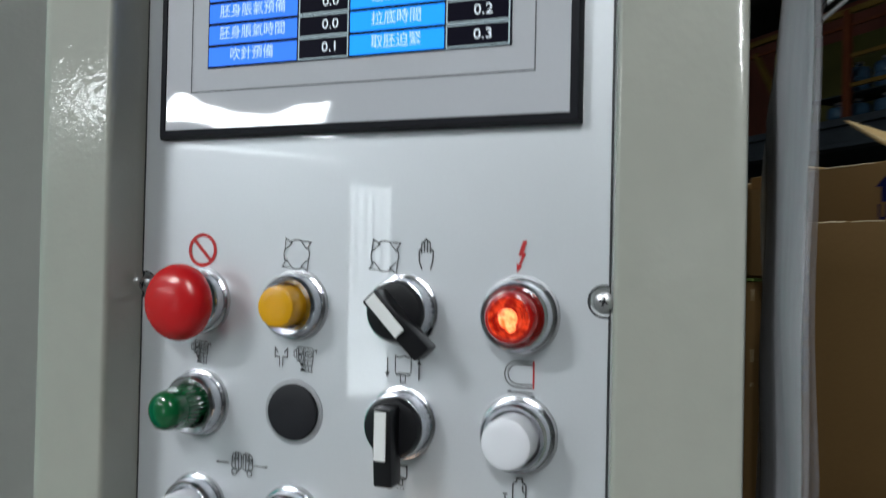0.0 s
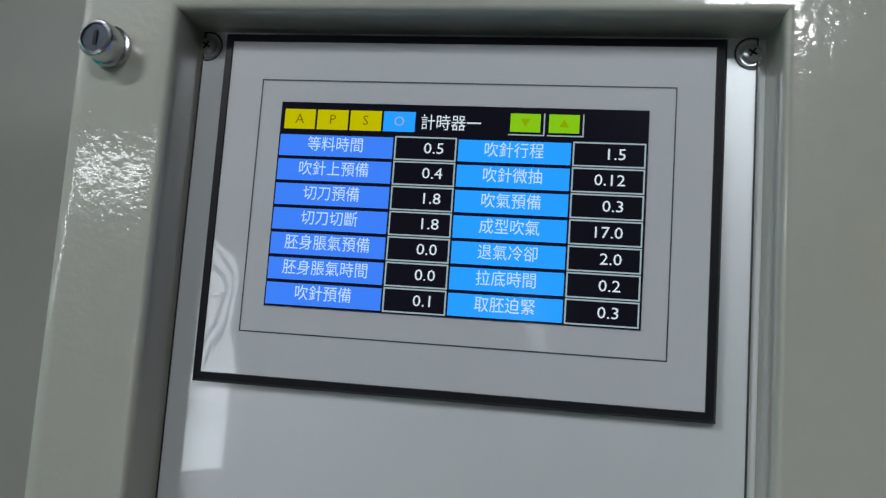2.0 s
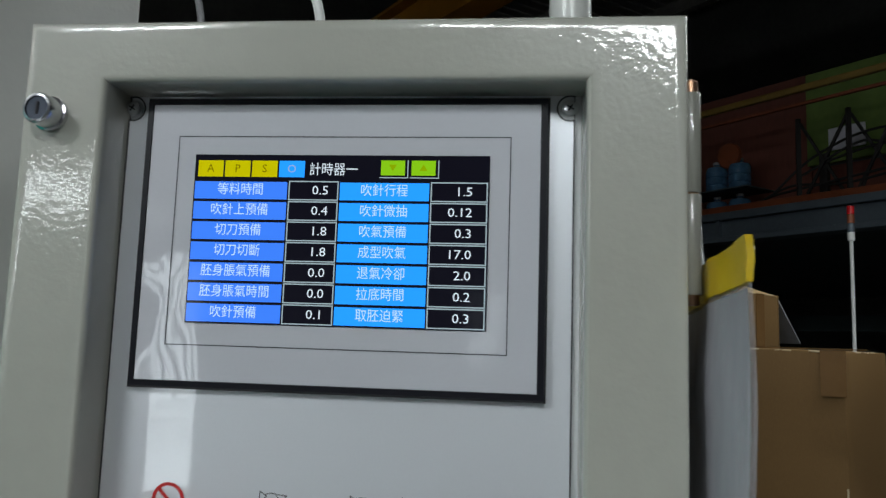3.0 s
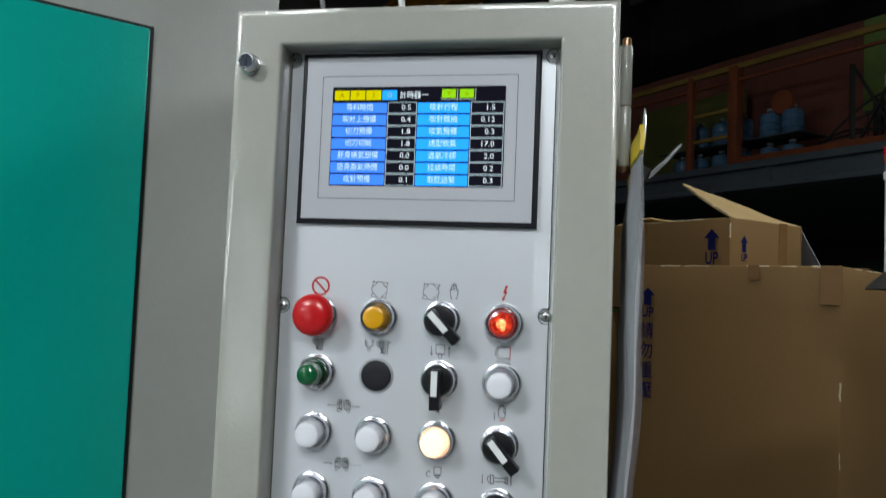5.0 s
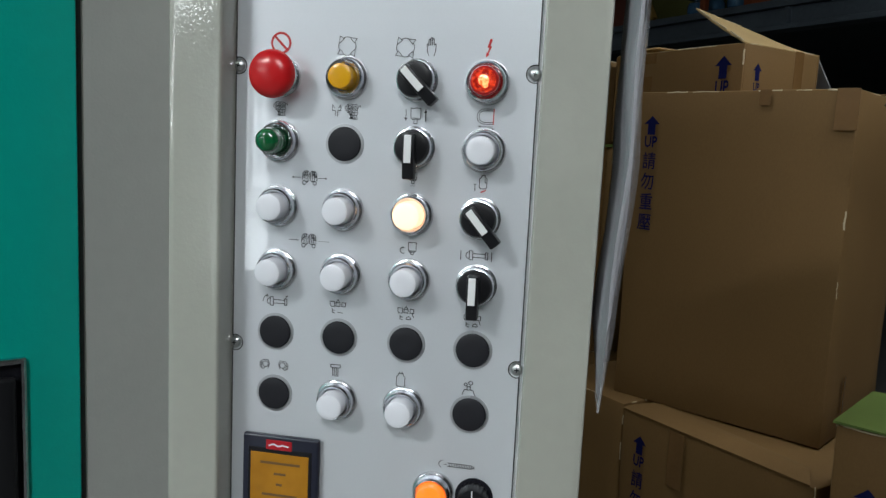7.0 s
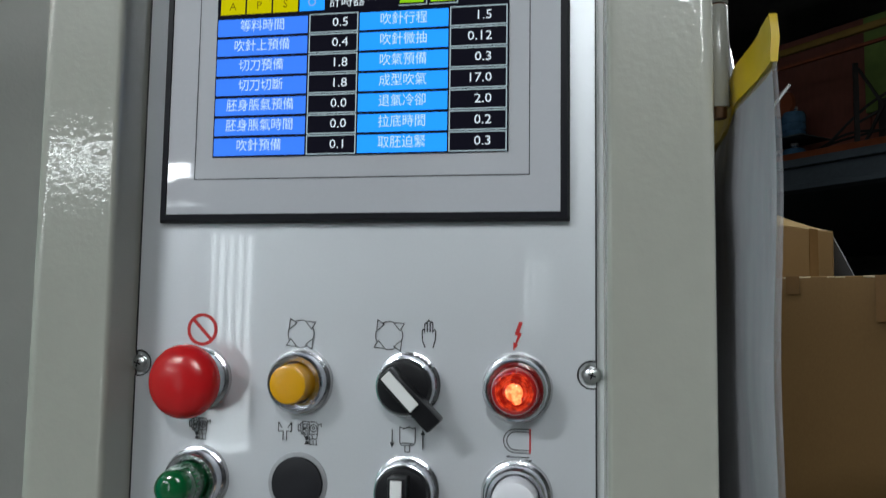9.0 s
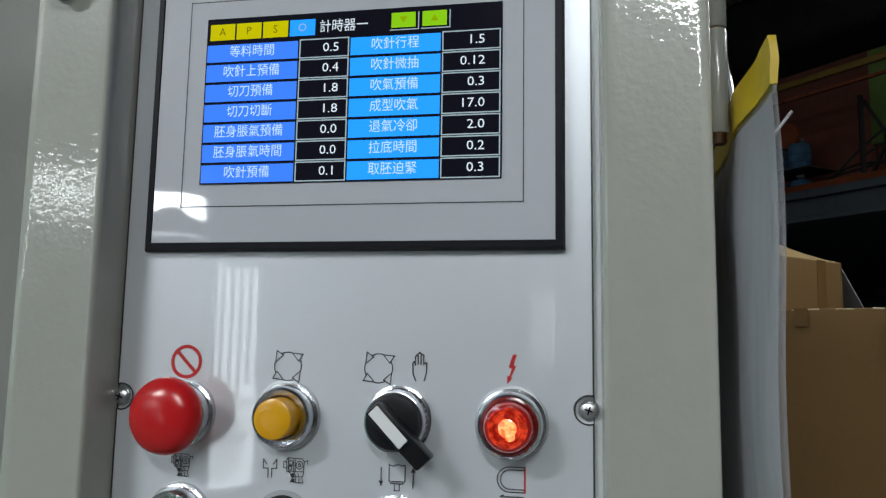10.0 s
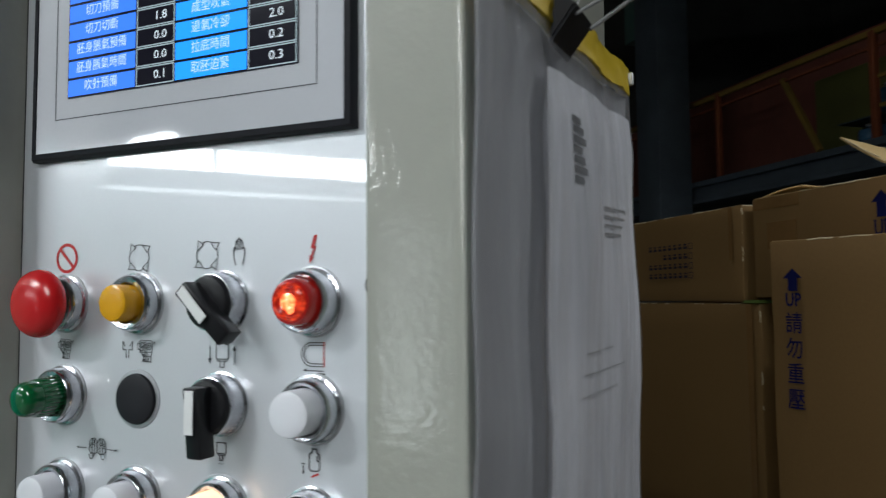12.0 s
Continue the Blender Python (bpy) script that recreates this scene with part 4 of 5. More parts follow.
def motor(x, z, s=1.0):
    st = [[(-4.2, 3.4), (-3.4, 4.4), (2.6, 4.2), (3.4, 3.2), (3.2, -0.8), (-3.8, -1.0), (-4.2, 3.4)], [(-5.2, 3.0), (-4.2, 2.8)], [(-5.2, 0.4), (-4.0, 0.4)], [(-5.2, 3.0), (-5.2, 0.4)],
          [(3.3, 3.0), (4.8, 3.6), (4.8, 2.2)], arc(1.5, 1.7, 1.5, 0, 360, 12), arc(1.5, 1.7, 0.6, 0, 360, 8), arc(-2.2, 2.6, 0.9, 0, 360, 8), arc(-2.4, 0.4, 0.8, 0, 360, 8),
          [(-3.2, 4.2), (-3.0, -0.9)], [(-0.9, 4.2), (-0.8, -0.9)], [(-0.2, 3.9), (-0.2, -0.9)], [(-3.0, 1.5), (-0.9, 1.5)], [(-2.6, -1.0), (-1.6, -3.0), (3.0, -2.6), (3.4, -0.9)],
          [(-1.2, -3.2), (-2.0, -4.8), (3.2, -5.0), (2.8, -3.0)], [(-0.6, -1.2), (0.2, -2.8)], [(1.0, -1.2), (1.4, -2.6)], [(0.2, -3.4), (0.0, -4.8)], [(1.6, -3.2), (1.6, -4.8)]]
    symbol("motor_symbol", x, z, st, w=0.00040, s=s, fills=[[(-2.0, -1.6), (-0.6, -1.5), (-0.4, -2.7), (-1.4, -2.8)], [(-1.4, -3.6), (-0.2, -3.6), (-0.3, -4.7), (-1.6, -4.6)]])


motor(-0.0795, 1.3465, 1.12)
motor(-0.0215, 1.3465, 1.18)
symbol("spout_symbol", -0.0345, 1.3465, [[(-2.6, 3.4), (-2.6, 0), (-0.7, 0), (-0.7, -3.4)], [(2.6, 3.4), (2.6, 0), (0.7, 0), (0.7, -3.4)], [(-2.6, 3.4), (-1.2, 1.4)], [(2.6, 3.4), (1.2, 1.4)]], w=0.00045, s=1.3)
bott = [[(-3.2, 4.4), (-1.8, 3.8), (0.6, 4.6), (2.0, 4.0), (3.2, 4.4), (3.2, -1.6), (2.4, -2.8), (-2.4, -2.8), (-3.2, -1.6), (-3.2, 4.4)], [(-2.4, -2.0), (2.4, -2.0)], [(-1.0, -2.8), (-1.0, -5.4), (1.0, -5.4), (1.0, -2.8)]]
d, f = arrow(-6.4, 3.4, -6.4, -3.8, 1.0)
u, g = arrow(6.4, -4.2, 6.4, 3.6, 1.0)
symbol("head_lift_symbol", 0.0275, 1.3455, bott + d + u, fills=f + g, w=0.00048, s=1.18)
symbol("gate_symbol", 0.0800, 1.3465, [[(4.6, 4.4)] + arc(-0.6, 0, 4.4, 90, 270, 12) + [(4.6, -4.4)], [(4.6, 3.4)] + arc(-0.4, 0, 3.4, 90, 270, 12) + [(4.6, -3.4)], [(-4, -6.0), (4.6, -6.0)], [(-4, -6.0), (-2.6, -5.4)], [(-2, -7.0), (5.6, -7.0)], [(5.6, -7.0), (4.2, -7.6)]], w=0.00045, s=1.25)
symbol("gate_bar", 0.0800, 1.3465, [[(4.9, 4.6), (4.9, -4.6)]], REDINK, 0.0007, s=1.25)


def clamp(x, z, dashed):
    st = []
    for sg in (-1, 1):                     # two mould halves on their carriages
        st += [[(sg * a, b) for a, b in q] for q in (
            [(0.5, 3.6), (1.6, 4.6), (3.6, 4.4), (4.8, 3.0), (5.0, -1.0), (4.2, -2.0)], [(0.5, 3.6), (0.5, -1.6), (1.8, -2.4), (3.2, -1.8), (4.2, -2.0)],
            [(1.7, 4.5), (1.8, -2.3)], [(3.3, 4.4), (3.2, -1.8)], [(1.7, 1.6), (3.3, 1.9)], [(3.3, 0.6), (5.0, 0.4)])]
        st += [arc(sg * 2.5, 3.1, 0.7, 0, 360, 8), arc(sg * 3.6, -3.2, 1.2, 0, 360, 9), arc(sg * 4.2, 1.8, 0.6, 0, 360, 7)]
    st += [[(-2.4, -3.4), (-1.2, -2.2)], [(-4.8, -2.6), (-3.8, -4.6)], [(-0.5, 2.6), (0.5, 2.6)]]
    d, f = arrow(-6, 0.2, -12, 0.2, 0.6) if not dashed else arrow(-13.5, 0.2, -7, 0.2, 0.6)
    u, g = arrow(6, 0.2, 12, 0.2, 0.6)
    if dashed:
        u, g = [[(7 + 2 * k, 0.2), (8 + 2 * k, 0.2)] for k in range(4)], []
    symbol("clamp_symbol", x, z, st + d + u, fills=f + g, s=1.2, w=0.00044)


clamp(-0.0545, 1.294, False)
clamp(-0.0540, 1.2450, True)
blow = [[(-2.8, 5.2), (2.8, 5.2), (2.8, 0.4), (1.9, -0.8), (-1.9, -0.8), (-2.8, 0.4), (-2.8, 5.2)], [(-1.9, 0), (1.9, 0)], [(-0.9, -0.8), (-0.9, -3.2), (0.9, -3.2), (0.9, -0.8)], [(-1.6, -4.8), (-1.2, -4.8)], [(-0.2, -4.8), (0.2, -4.8)], [(1.2, -4.8), (1.6, -4.8)]]
symbol("blow_symbol", 0.0275, 1.2975, blow)
d, f = arrow(-6, -1.4, -6, -5.4, 0.7)
symbol("jug_symbol", 0.0810, 1.2970, [[(-1.2, 6.4), (1.2, 6.4), (1.2, 5.0), (2.8, 3.8), (2.8, -2.6), (1.8, -3.6), (-1.8, -3.6), (-2.8, -2.6), (-2.8, 3.8), (-1.2, 5.0), (-1.2, 6.4)], [(1.4, 3.6), (1.4, 1.2), (2.2, 0.6)], [(-7, -0.6), (-5, -0.6)]] + d, fills=f)
symbol("jug_tail", 0.0810, 1.2970, [[(-1.6, -6.4), (2.4, -4.6)]], REDINK, 0.0009)
symbol("rotate_symbol", 0.0290, 1.2450, [[(-2.8, 4.4), (3.2, 4.4), (3.2, -1.8), (2.2, -3.0), (-1.8, -3.0), (-2.8, -1.8), (-2.8, 4.4)], [(-2.0, -2.0), (2.4, -2.0)], [(-0.8, -3.0), (-0.8, -4.8), (1.2, -4.8), (1.2, -3.0)], arc(-7.0, -2.0, 2.2, 60, 300, 10), [(-5.9, -0.1), (-7.6, 1.0)]])


def screwbar(x, z, turned):
    st = [[(-5, 3.4), (-2.4, 3.4), (-2.4, -3.4), (-5, -3.4), (-5, 3.4)], arc(-5.0, 0, 2.6, 90, 270, 8), [(-2.4, 1.4), (7.2, 1.4)], [(-2.4, -1.4), (7.2, -1.4)], [(7.2, 2.6), (9, 2.6), (9, -2.6), (7.2, -2.6), (7.2, 2.6)]]
    fl = []
    if turned:
        st += [arc(-6, 0, 5.0, 120, 190, 6), [(8, 2.6), (8.6, 5), (10.2, 5)]]
        fl = [[(-8.6, 4.4), (-6.6, 5.8), (-7.4, 3.0)]]
    else:
        d, f = arrow(-11.5, 3.4, -11.5, -3.8, 0.7)
        u, g = arrow(12, -3.8, 12, 3.4, 0.7)
        st, fl = st + d + u, f + g
    symbol("screw_bar_symbol", x, z, st, fills=fl)


screwbar(0.0785, 1.2430, False)
screwbar(-0.0800, 1.1945, True)


def three(x, z, more):
    st = [[(-6.5, 4), (-2.8, 4), (-2.8, 0), (-5.6, 0), (-6.5, 1.4), (-6.5, 4)], [(-1.6, 3.2), (1.6, 3.2), (1.6, 0.4), (-1.6, 0.4), (-1.6, 3.2)], [(-1.6, 3.2), (0, 5.6), (1.6, 3.2)], [(3.2, 3.6), (6.2, 3.6), (6.2, 0.4), (3.2, 0.4), (3.2, 3.6)],
          [(-4.6, -1.4), (-4.6, -4.6), (-2.4, -5.2)], [(-4.6, -3), (-2.2, -3)], [(0, -4.6), (4, -4.6)]]
    if more:
        st += [arc(2.2, -4.2, 1.8, 0, 200, 8), [(5, 0.4), (6.2, -3)]]
    symbol("station_symbol", x, z, st)


three(-0.0285, 1.1945, False)
three(0.0265, 1.1940, True)
three(0.0785, 1.1930, True)
for x, sg in ((-0.0880, 1), (-0.0735, -1)):
    symbol("turn_symbol", x, 1.1425, [[(-3 * sg, 3), (2 * sg, 3.6), (3.4 * sg, 0.5), (2 * sg, -3.6)], arc(0, 0, 2.4, 0, 360, 10), [(-4.6 * sg, 2.2), (-4.6 * sg, -2.4), (-2 * sg, -4.2), (0, -2.4)], [(-3.2 * sg, 2.4), (-3.2 * sg, -3)]], w=0.0005)
symbol("nozzle_symbol", -0.0290, 1.1430, [[(-4, 4.6), (4, 4.6), (4, 2.2), (-4, 2.2), (-4, 4.6)], [(-2.2, 2.2), (-2.2, -5)], [(-0.8, 2.2), (-0.8, -5)], [(2.2, 2.2), (2.2, -5)], [(0.8, 2.2), (0.8, -5)]])
symbol("bottle_symbol", 0.0245, 1.1405, [[(-2, 5.2), (2, 5.2), (2, 4), (3.4, 2.6), (3.4, -4), (2.6, -5), (-2.6, -5), (-3.4, -4), (-3.4, 2.6), (-2, 4), (-2, 5.2)], [(-1, 5.2), (-1, 6.8)], [(1, 5.2), (1, 6.8)]])
symbol("ejector_symbol", 0.0785, 1.1395, [[(-5, -5.4), (-3.4, -1.2), (3.4, -1.2), (5, -5.4)], [(-1.2, -1.2), (-1.2, 1.6), (1.2, 1.6), (1.2, -1.2)], arc(1.4, 4.4, 1.6, 0, 360, 8), arc(-2.4, 3.0, 1.2, 0, 360, 8)])
st = [[(-6 + 2.0 * k, 1.3), (-5 + 2.0 * k, -1.3)] for k in range(9)] + [[(-7, 1.4), (12, 1.4)], [(-7, -1.4), (12, -1.4)], [(12, 1.4), (12, -1.4)], [(12, 0.6), (14, 0.6), (14, -0.6), (12, -0.6)], arc(-11, 0.2, 2.8, 80, 250, 8), [(-9.6, 0), (-7.4, 0)]]
symbol("extruder_symbol", 0.0720, 1.0765, st, w=0.0005)

# ---- document sleeve hanging on the cabinet's side ----
slv = thing("document_sleeve", "crumpled clear vinyl document sleeve with yellow top band on the cabinet", "document sleeve")
SY0, SY1, SZ0, SZ1 = -0.057, 0.210, 1.150, 1.5245


def sleeve_mid(fy, fz):
    """Distance of the sleeve's middle from the cabinet, with soft folds."""
    y, z = SY0 + (SY1 - SY0) * fy, SZ0 + (SZ1 - SZ0) * fz
    x = 0.1740 + 0.0095 * min(1, fz * 2.2) + 0.0075 * fy * fy
    x += 0.0014 * math.sin(9 * fy + 3.0 * fz) * min(1, 4 * fz) * min(1, 5 * fy) + 0.0009 * math.sin(23 * fy - 7 * fz + 1) + 0.0008 * math.sin(17 * fz + 5 * fy)
    z -= 0.009 * math.sin(math.pi * fy) * fz
    return Vector((x, y, z))


def sleeve_half(fy, fz):
    edge = min(1, fy / 0.22) ** 0.8 * min(1, (1 - fy) / 0.06)
    body = min(1, fz / 0.12) * (1 if fz < 0.84 else max(0.10, (0.98 - fz) / 0.14))
    return 0.0007 + 0.0072 * body * edge


def sleeve_sheet(f0, f1, g0, g1, sides, grow, nu=40, nv=48, taper=0.0):
    bm = bmesh.new()
    grids = []
    for sgn in sides:
        grids.append([[bm.verts.new(sleeve_mid(f0 + (f1 - f0) * i / nu, g0 + (g1 - g0) * j / nv) + Vector((sgn * (sleeve_half(f0 + (f1 - f0) * i / nu, g0 + (g1 - g0) * j / nv) + grow) * (min(1, 0.08 + i / nu / taper) if taper else 1), 0, 0)))
                       for j in range(nv + 1)] for i in range(nu + 1)])
    for g in grids:
        for i in range(nu):
            for j in range(nv):
                bm.faces.new((g[i][j], g[i + 1][j], g[i + 1][j + 1], g[i][j + 1]))
    if len(grids) == 2:
        a, b = grids
        for j in range(nv):
            bm.faces.new((a[0][j], a[0][j + 1], b[0][j + 1], b[0][j]))
            bm.faces.new((a[nu][j], a[nu][j + 1], b[nu][j + 1], b[nu][j]))
        for i in range(nu):
            bm.faces.new((a[i][0], a[i + 1][0], b[i + 1][0], b[i][0]))
    return bm


part("vinyl_pocket", sleeve_sheet(0, 1, 0, 0.955, (1, -1), 0.0), CLEAR, slv, "clear wrinkled vinyl")
part("backing_sheet", sleeve_sheet(0.012, 0.985, 0.012, 0.945, (-1,), -0.0004), BACKING, slv, "grey plastic backing sheet")
part("paper_stack", sleeve_sheet(0.36, 0.975, 0.03, 0.90, (1, -1), -0.0011, taper=0.08), PAPER, slv, "white printed sheets")
band = sleeve_sheet(0, 1, 0.950, 1.0, (1, -1), 0.0008, 60, 8)
for v in band.verts:                        # crumpled by handling
    v.co += noise.noise_vector(v.co * 60) * 0.0012 + noise.noise_vector(v.co * 170) * 0.0004
part("yellow_band", band, YELTAPE, slv, "yellow binding band")
part("band_end", box(0.1885, 0.1935, 0.208, 0.2125, 1.513, 1.5215, 0.001), LEVERWHITE, slv)


def on_sheet(fy, fz, grow=-0.0007):
    return sleeve_mid(fy, fz) + Vector((sleeve_half(fy, fz) + grow, 0, 0))


def sheet_mark(f0, f1, g0, g1, material=GREYPRINT):
    bm = bmesh.new()
    bm.faces.new([bm.verts.new(on_sheet(*q)) for q in ((f0, g0), (f1, g0), (f1, g1), (f0, g1))])
    part("print_mark", bm, material, slv, smooth=False)


for k in range(7):
    sheet_mark(0.42, 0.465 + 0.01 * (k % 3), 0.838 - 0.0135 * k, 0.848 - 0.0135 * k, INK)
for k in range(3):
    sheet_mark(0.48 - 0.02 * k, 0.80 - 0.06 * k, 0.53 - 0.028 * k, 0.5315 - 0.028 * k, SLEEVEGREY)
for k in range(4):
    sheet_mark(0.60, 0.80 - 0.02 * k, 0.735 - 0.013 * k, 0.739 - 0.013 * k, SLEEVEGREY)

clip = thing("binder_clip", "black binder clip with bright wire handles", "binder clip")
bm = bmesh.new()
tri_ = [(0.1850, 1.488), (0.1990, 1.506), (0.1885, 1.512)]
for y0, y1 in ((0.034, 0.068),):
    a = [bm.verts.new((x, y0, z)) for x, z in tri_]
    b = [bm.verts.new((x, y1, z)) for x, z in tri_]
    for k in range(3):
        bm.faces.new((a[k], a[(k + 1) % 3], b[(k + 1) % 3], b[k]))
    bm.faces.new(a[::-1])
    bm.faces.new(b)
bmesh.ops.bevel(bm, geom=bm.edges[:], offset=0.0012, segments=2, affect="EDGES")
part("clip_body", bm, PLUG, clip)
part("wire_handle", tube([(0.197, 0.040, 1.503), (0.210, 0.058, 1.517), (0.225, 0.086, 1.535), (0.2285, 0.094, 1.539), (0.227, 0.099, 1.537), (0.212, 0.078, 1.518), (0.198, 0.064, 1.503)], 0.0010, 8), WIRECHROME, clip, "bright wire handle")
part("wire_handle", tube([(0.188, 0.038, 1.510), (0.192, 0.070, 1.542), (0.1955, 0.098, 1.570), (0.196, 0.103, 1.572), (0.1945, 0.078, 1.543), (0.190, 0.062, 1.510)], 0.0011, 8), WIRECHROME, clip, "bright wire handle")


# ---- cardboard boxes ----
def card_sheet(corners, thick=0.005, bend=0.0):
    """A flap of board from four corners, with thickness and a soft bend."""
    bm = bmesh.new()
    c = [Vector(p) for p in corners]
    n = (c[1] - c[0]).cross(c[3] - c[0]).normalized()
    top, bot = [], []
    N = 8
    for i in range(N + 1):
        for j in range(N + 1):
            u, v = i / N, j / N
            p = (c[0] * (1 - u) + c[1] * u) * (1 - v) + (c[3] * (1 - u) + c[2] * u) * v
            p = p + n * bend * 4 * v * (1 - v)
            top.append(bm.verts.new(p + n * thick / 2))
            bot.append(bm.verts.new(p - n * thick / 2))
    q = N + 1
    for i in range(N):
        for j in range(N):
            k = i * q + j
            bm.faces.new((top[k], top[k + q], top[k + q + 1], top[k + 1]))
            bm.faces.new((bot[k + 1], bot[k + q + 1], bot[k + q], bot[k]))
    for k in range(N):
        for r in ([k, k + 1], [N * q + k, N * q + k + 1], [k * q, (k + 1) * q], [k * q + N, (k + 1) * q + N]):
            bm.faces.new((top[r[0]], top[r[1]], bot[r[1]], bot[r[0]]))
    return bm


def worn_edge(t, p0, p1, seed, r=0.0022):
    """Rubbed, whitened board along an edge, broken into pieces."""
    rr = random.Random(seed)
    a, b = Vector(p0), Vector(p1)
    n = max(3, int((b - a).length / 0.07))
    for k in range(n):
        if rr.random() < 0.3:
            continue
        u0 = (k + rr.uniform(0, 0.35)) / n
        u1 = (k + rr.uniform(0.6, 1.0)) / n
        pts = []
        for q in range(5):
            w = Vector((rr.uniform(-1, 1), rr.uniform(-1, 1), rr.uniform(-1, 1))) * 0.0008
            pts.append(tuple(a + (b - a) * (u0 + (u1 - u0) * q / 4) + w))
        part("worn_edge", tube(pts, r * rr.uniform(0.5, 1.0), 5), WORN, t)


def carton(name, label, m, lx, ly, lz, seed, dent=0.004, group="cartons"):
    """A closed carton with softly bulging faces; local front is y = 0, from x = 0 to lx."""
    t = thing(name, label, "box", m, group)
    rr = random.Random(seed)
    bm = box(0, lx, 0, ly, 0, lz, 0.005, 2)
    bmesh.ops.subdivide_edges(bm, edges=[e for e in bm.edges if e.calc_length() > 0.08], cuts=7, use_grid_fill=True)
    off = Vector((rr.uniform(0, 50), rr.uniform(0, 50), rr.uniform(0, 50)))
    for v in bm.verts:
        w = 1.0 if 0.012 < v.co.z < lz - 0.012 else 0.4
        v.co += noise.noise_vector(v.co * 5 + off) * dent * w + noise.noise_vector(v.co * 14 + off) * dent * 0.3
    part("carton_body", bm, CARD, t)
    worn_edge(t, (0, 0.002, lz - 0.002), (lx, 0.002, lz - 0.002), seed)
    worn_edge(t, (lx - 0.002, 0.002, lz * 0.4), (lx - 0.002, 0.002, lz), seed + 50)
    worn_edge(t, (lx - 0.002, 0.0, lz - 0.002), (lx - 0.002, ly, lz - 0.002), seed + 70)
    return t


def up_mark(t, x, ztop, s=1.0, words=True):
    """Arrow, UP and four characters down the carton's front."""
    b = bmesh.new()
    a = 0.020 * s
    poly(b, [(x, ztop), (x + a, ztop - a * 0.95), (x + a * 0.48, ztop - a * 0.95), (x + a * 0.48, ztop - 2.2 * a), (x - a * 0.48, ztop - 2.2 * a), (x - a * 0.48, ztop - a * 0.95), (x - a, ztop - a * 0.95)], -0.0088)
    part("arrow_print", b, NAVY, t, smooth=False)
    lettering("UP", 0.036 * s, "up_print", NAVY, t, pose(x, -0.0088, ztop - 0.062 * s), squeeze=0.75, bold=0.022)
    if words:
        for k, ch in enumerate("請勿重壓"):
            lettering(ch, 0.043 * s, "character_print", NAVY, t, pose(x, -0.0088, ztop - (0.109 + 0.0487 * k) * s), squeeze=0.85, bold=0.007)


YAWB = -33
big = carton("large_carton", "large brown cardboard carton standing on a crushed one", pose(0.259, 1.374, 0.733, 0, 0, YAWB), 0.496, 0.40, 0.748, 3)
up_mark(big, 0.052, 0.691)
part("edge_tape", box(0.455, 0.4985, -0.0062, -0.0052, 0.665, 0.7485), TAPE, big, "brown tape over the edge", smooth=False)
part("edge_tape", box(0.300, 0.325, -0.0062, -0.0052, 0.715, 0.7485), TAPE, big, smooth=False)
part("side_stain", box(0.5015, 0.5025, 0.10, 0.112, 0.06, 0.14), TAPE, big, smooth=False)
part("top_seam", box(0.0, 0.496, 0.19, 0.21, 0.7505, 0.7525), TAPE, big, smooth=False)

# opened carton behind, flap raised
B2 = pose(0.514, 1.477, 1.368, 0, 0, -49)
op = thing("open_carton", "opened cardboard carton with one flap raised", "box", B2, "cartons")
LX, LY, LZ = 0.452, 0.295, 0.250


def wallp(x0, x1, y0, y1):
    return box(x0, x1, y0, y1, 0, LZ, 0.0015)


part("carton_side", wallp(-LX, 0, 0, 0.006), CARD, op)
part("carton_side", wallp(-0.006, 0, 0.0065, LY), CARD, op)
part("carton_side", wallp(-LX, 0, LY + 0.0005, LY + 0.006), CARD, op)
part("carton_side", wallp(-LX, -LX + 0.006, 0.0065, LY), CARD, op)
part("carton_bottom", box(-LX, 0, 0, LY, 0.0, 0.005), CARD, op, smooth=False)
part("raised_flap", card_sheet([(0.0, 0.005, LZ), (0.0, LY, LZ - 0.004), (-0.150, LY - 0.03, LZ + 0.058), (-0.198, 0.036, LZ + 0.112)], 0.004, -0.004), CARDIN, op, "raised cardboard flap")
part("low_flap", card_sheet([(-LX, 0.004, LZ), (-0.02, 0.004, LZ), (-0.05, 0.15, LZ - 0.03), (-LX + 0.04, 0.15, LZ + 0.008)], 0.004, 0.004), CARDIN, op)
part("far_flap", card_sheet([(-LX, LY, LZ), (-LX, 0.02, LZ), (-LX + 0.12, 0.05, LZ + 0.022), (-LX + 0.11, LY - 0.04, LZ + 0.020)], 0.004, 0.006), CARDIN, op)
worn_edge(op, (-LX, 0.001, LZ), (0, 0.001, LZ), 31)
worn_edge(op, (-0.001, 0.001, 0.02), (-0.001, 0.001, LZ), 32)
worn_edge(op, (-0.001, 0.0, LZ), (-0.001, LY, LZ), 33)
worn_edge(op, (-0.198, 0.036, LZ + 0.113), (-0.150, LY - 0.03, LZ + 0.060), 34)
worn_edge(op, (-0.198, 0.036, LZ + 0.113), (0.0, 0.005, LZ + 0.002), 35)
up_mark(op, -0.052, 0.222, 1.3)
sub = Matrix.Translation((0.002, 0.056, 0)) @ pose(0, 0, 0, 0, 0, 90)
b = bmesh.new()
poly(b, [(0, 0.206), (0.016, 0.187), (0.008, 0.187), (0.008, 0.162), (-0.008, 0.162), (-0.008, 0.187), (-0.016, 0.187)], 0)
part("arrow_print", b, NAVY, op, smooth=False, m=sub @ pose(0, 0.001, 0))
lettering("UP", 0.028, "up_print", NAVY, op, sub @ pose(0, 0.001, 0.146), squeeze=0.7, bold=0.022)
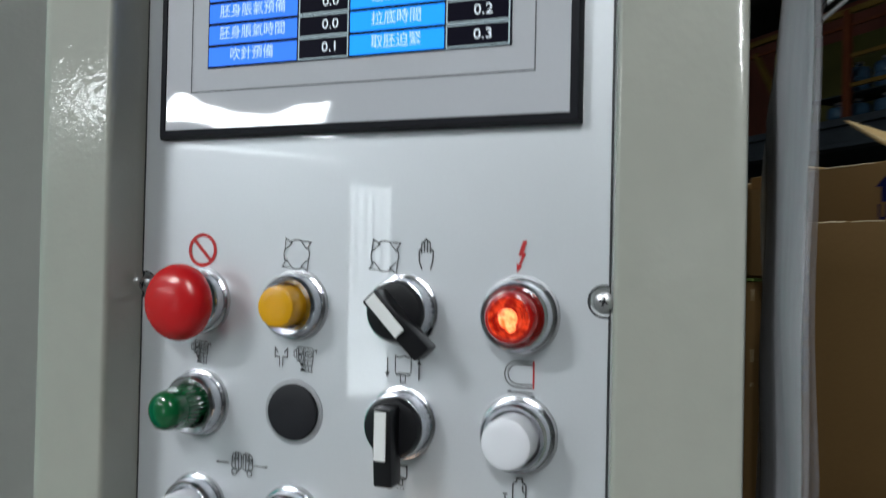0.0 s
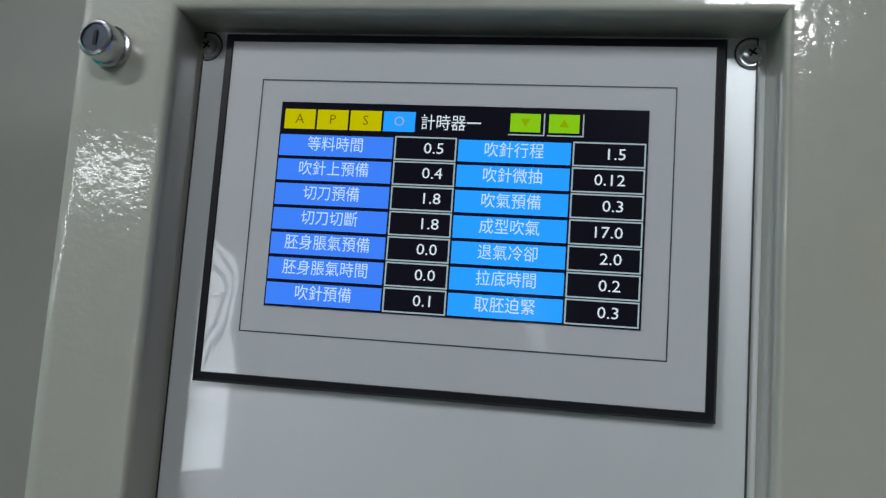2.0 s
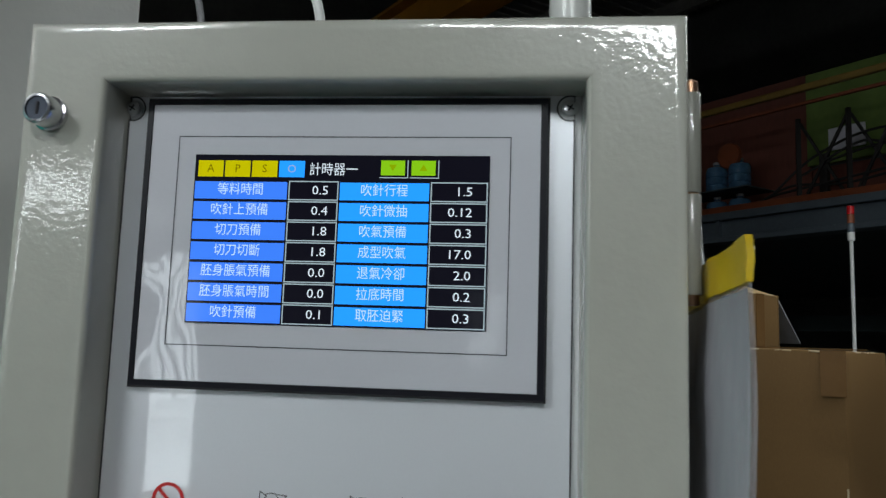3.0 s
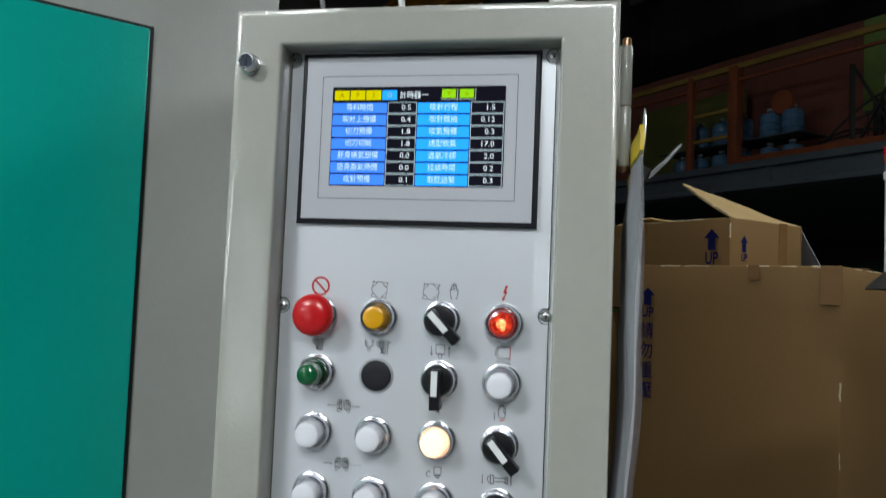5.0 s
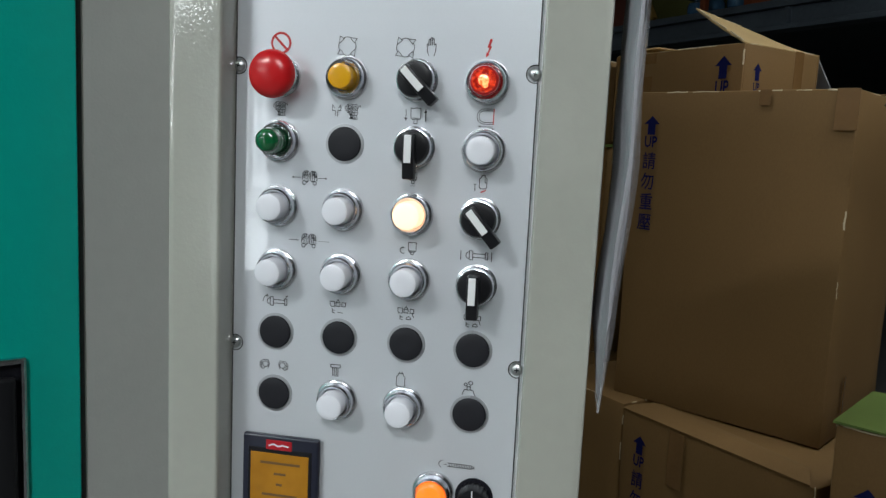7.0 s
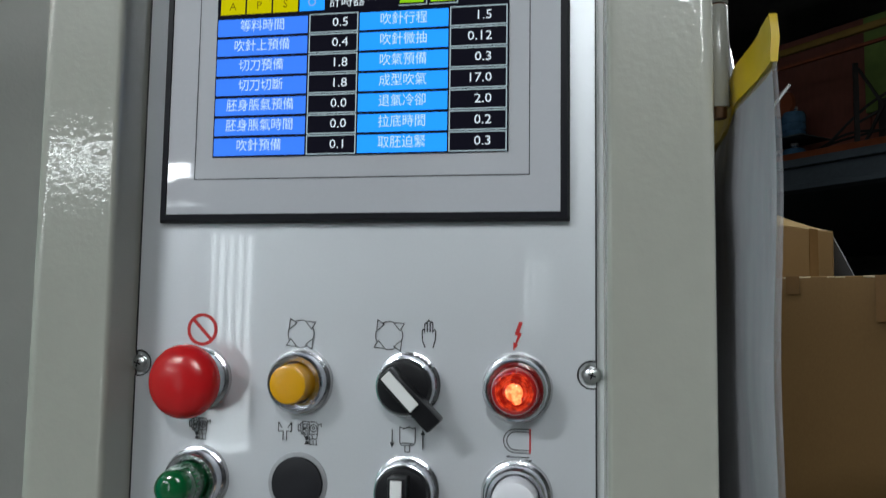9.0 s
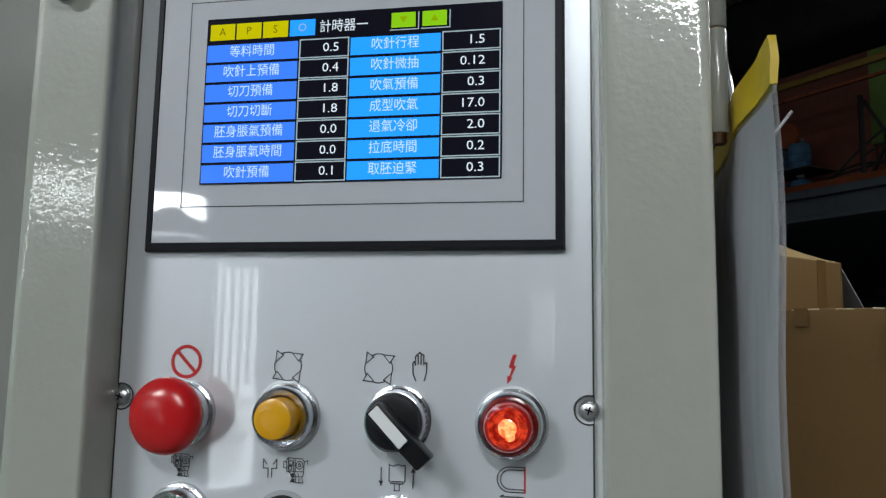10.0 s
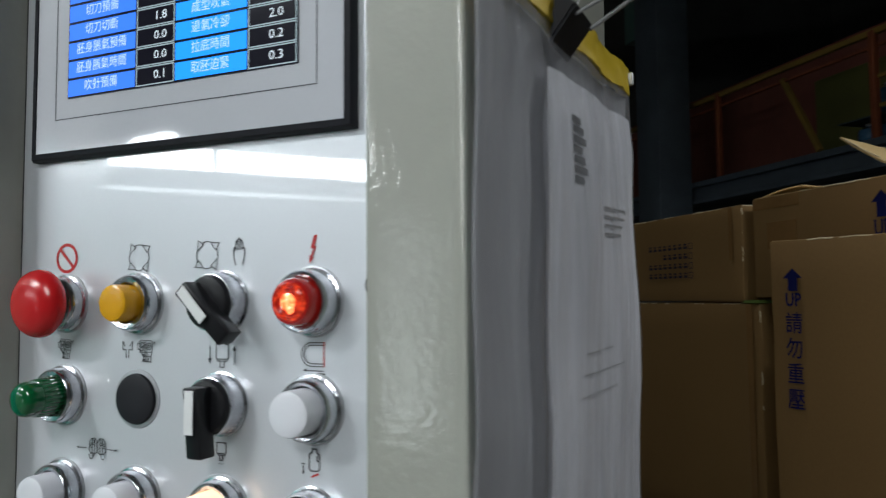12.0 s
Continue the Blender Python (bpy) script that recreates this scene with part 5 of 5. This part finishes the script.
part("tape_strip", box(0.0004, 0.0012, 0.20, 0.235, 0.10, LZ), TAPE, op, smooth=False)
part("tape_strip", box(-LX, -LX + 0.16, -0.0012, -0.0004, LZ - 0.030, LZ - 0.002), TAPE, op, smooth=False)
part("patch", box(-LX + 0.05, -LX + 0.15, -0.0012, -0.0004, 0.12, 0.185), TAPE, op, smooth=False)
part("grey_lining", card_sheet([(-0.01, LY + 0.01, LZ), (-0.01, LY + 0.12, LZ - 0.12), (-0.3, LY + 0.12, LZ - 0.12), (-0.3, LY + 0.01, LZ)], 0.003), SLEEVEGREY, op, "grey plastic lining")

# tall stack left of it
M3 = pose(0.190, 1.842, 0, 0, 0, -49)
c3 = carton("printed_carton", "brown carton with printed specification lines", M3 @ pose(-0.60, 0, 1.356), 0.598, 0.35, 0.254, 8)
for k in range(4):
    b = bmesh.new()
    for q in range(9 - (k == 1) * 3):
        x = 0.375 - q * 0.026
        if q == 0:
            ribbon(b, [(x, 0.152 - 0.028 * k), (x + 0.016, 0.152 - 0.028 * k), (x + 0.016, 0.168 - 0.028 * k), (x, 0.168 - 0.028 * k)], 0.002, True, -0.0088)
        else:
            poly(b, [(x, 0.153 - 0.028 * k), (x + 0.018, 0.153 - 0.028 * k), (x + 0.018, 0.160 - 0.028 * k), (x, 0.160 - 0.028 * k)], -0.0088)
            poly(b, [(x + 0.002, 0.163 - 0.028 * k), (x + 0.015, 0.163 - 0.028 * k), (x + 0.015, 0.168 - 0.028 * k), (x + 0.002, 0.168 - 0.028 * k)], -0.0088)
    part("print_line", b, GREYPRINT, c3, smooth=False)
part("edge_tape", box(0.55, 0.565, -0.0062, -0.005, 0.11, 0.253), TAPE, c3, smooth=False)
c4 = carton("plain_carton", "plain brown cardboard carton in the stack", M3 @ pose(-0.60, 0.0, 0.72), 0.655, 0.36, 0.632, 9)
part("edge_tape", box(0.61, 0.632, -0.0062, -0.005, 0.0, 0.63), TAPE, c4, smooth=False)
part("green_tape", box(0.602, 0.66, -0.0065, 0.05, 0.633, 0.640), GTAPE, c4, "strip of green tape", smooth=False)
c4b = carton("plain_carton", "plain brown cardboard carton at the stack's foot", M3 @ pose(-0.60, 0.0, 0.0), 0.655, 0.36, 0.72, 10)
# column under the open carton
carton("plain_carton", "brown cardboard carton under the opened one", pose(0.514, 1.477, 0.72, 0, 0, -49) @ pose(-0.25, 0.14, 0), 0.24, 0.15, 0.646, 21)
carton("plain_carton", "brown cardboard carton at the bottom of the column", pose(0.514, 1.477, 0.0, 0, 0, -49) @ pose(-0.25, 0.14, 0), 0.24, 0.15, 0.718, 22)

# crushed carton below the large one
low = carton("crushed_carton", "crushed brown carton with lifted top flap", pose(0.281, 1.260, 0.0, 0, 0, -47), 0.49, 0.40, 0.730, 12, 0.008)
up_mark(low, 0.066, 0.683)
part("lifted_flap", card_sheet([(0.0, -0.003, 0.730), (0.48, -0.003, 0.730), (0.44, 0.06, 0.738), (0.06, 0.07, 0.745)], 0.004, 0.006), CARD, low)
part("tape_strip", box(0.15, 0.19, -0.009, -0.008, 0.60, 0.728), TAPE, low, smooth=False)
carton("narrow_carton", "brown carton standing close to the cabinet", pose(0.281, 1.260, 0.0, 0, 0, -47) @ pose(-0.31, 0.01, 0), 0.30, 0.30, 0.735, 14)

# box with green taped top beside it
gb = carton("taped_carton", "brown carton with green tape across its top", pose(0.587, 0.750, 0.0, 0, 0, -32), 0.42, 0.25, 0.905, 15)
part("green_tape", box(-0.004, 0.42, -0.004, 0.24, 0.907, 0.911), GTAPE, gb, "green taped top", smooth=False)
up_mark(gb, 0.06, 0.815, 1.0, False)
t = thing("lamp_shade", "dark metal lamp shade over the cartons", "lamp", pose(0.715, 0.80, 1.428))
part("shade", lathe([(0.012, 0.10), (0.02, 0.09), (0.04, 0.05), (0.085, 0.010), (0.092, 0.0), (0.089, 0.0), (0.038, 0.045), (0.0, 0.07)], 36), WIREM, t, m=pose(0, 0, 0, -90))
part("shade_stem", lathe([(0.006, 0.09), (0.006, 4.7)], 10), WIREM, t, m=pose(0, 0, 0, -90))
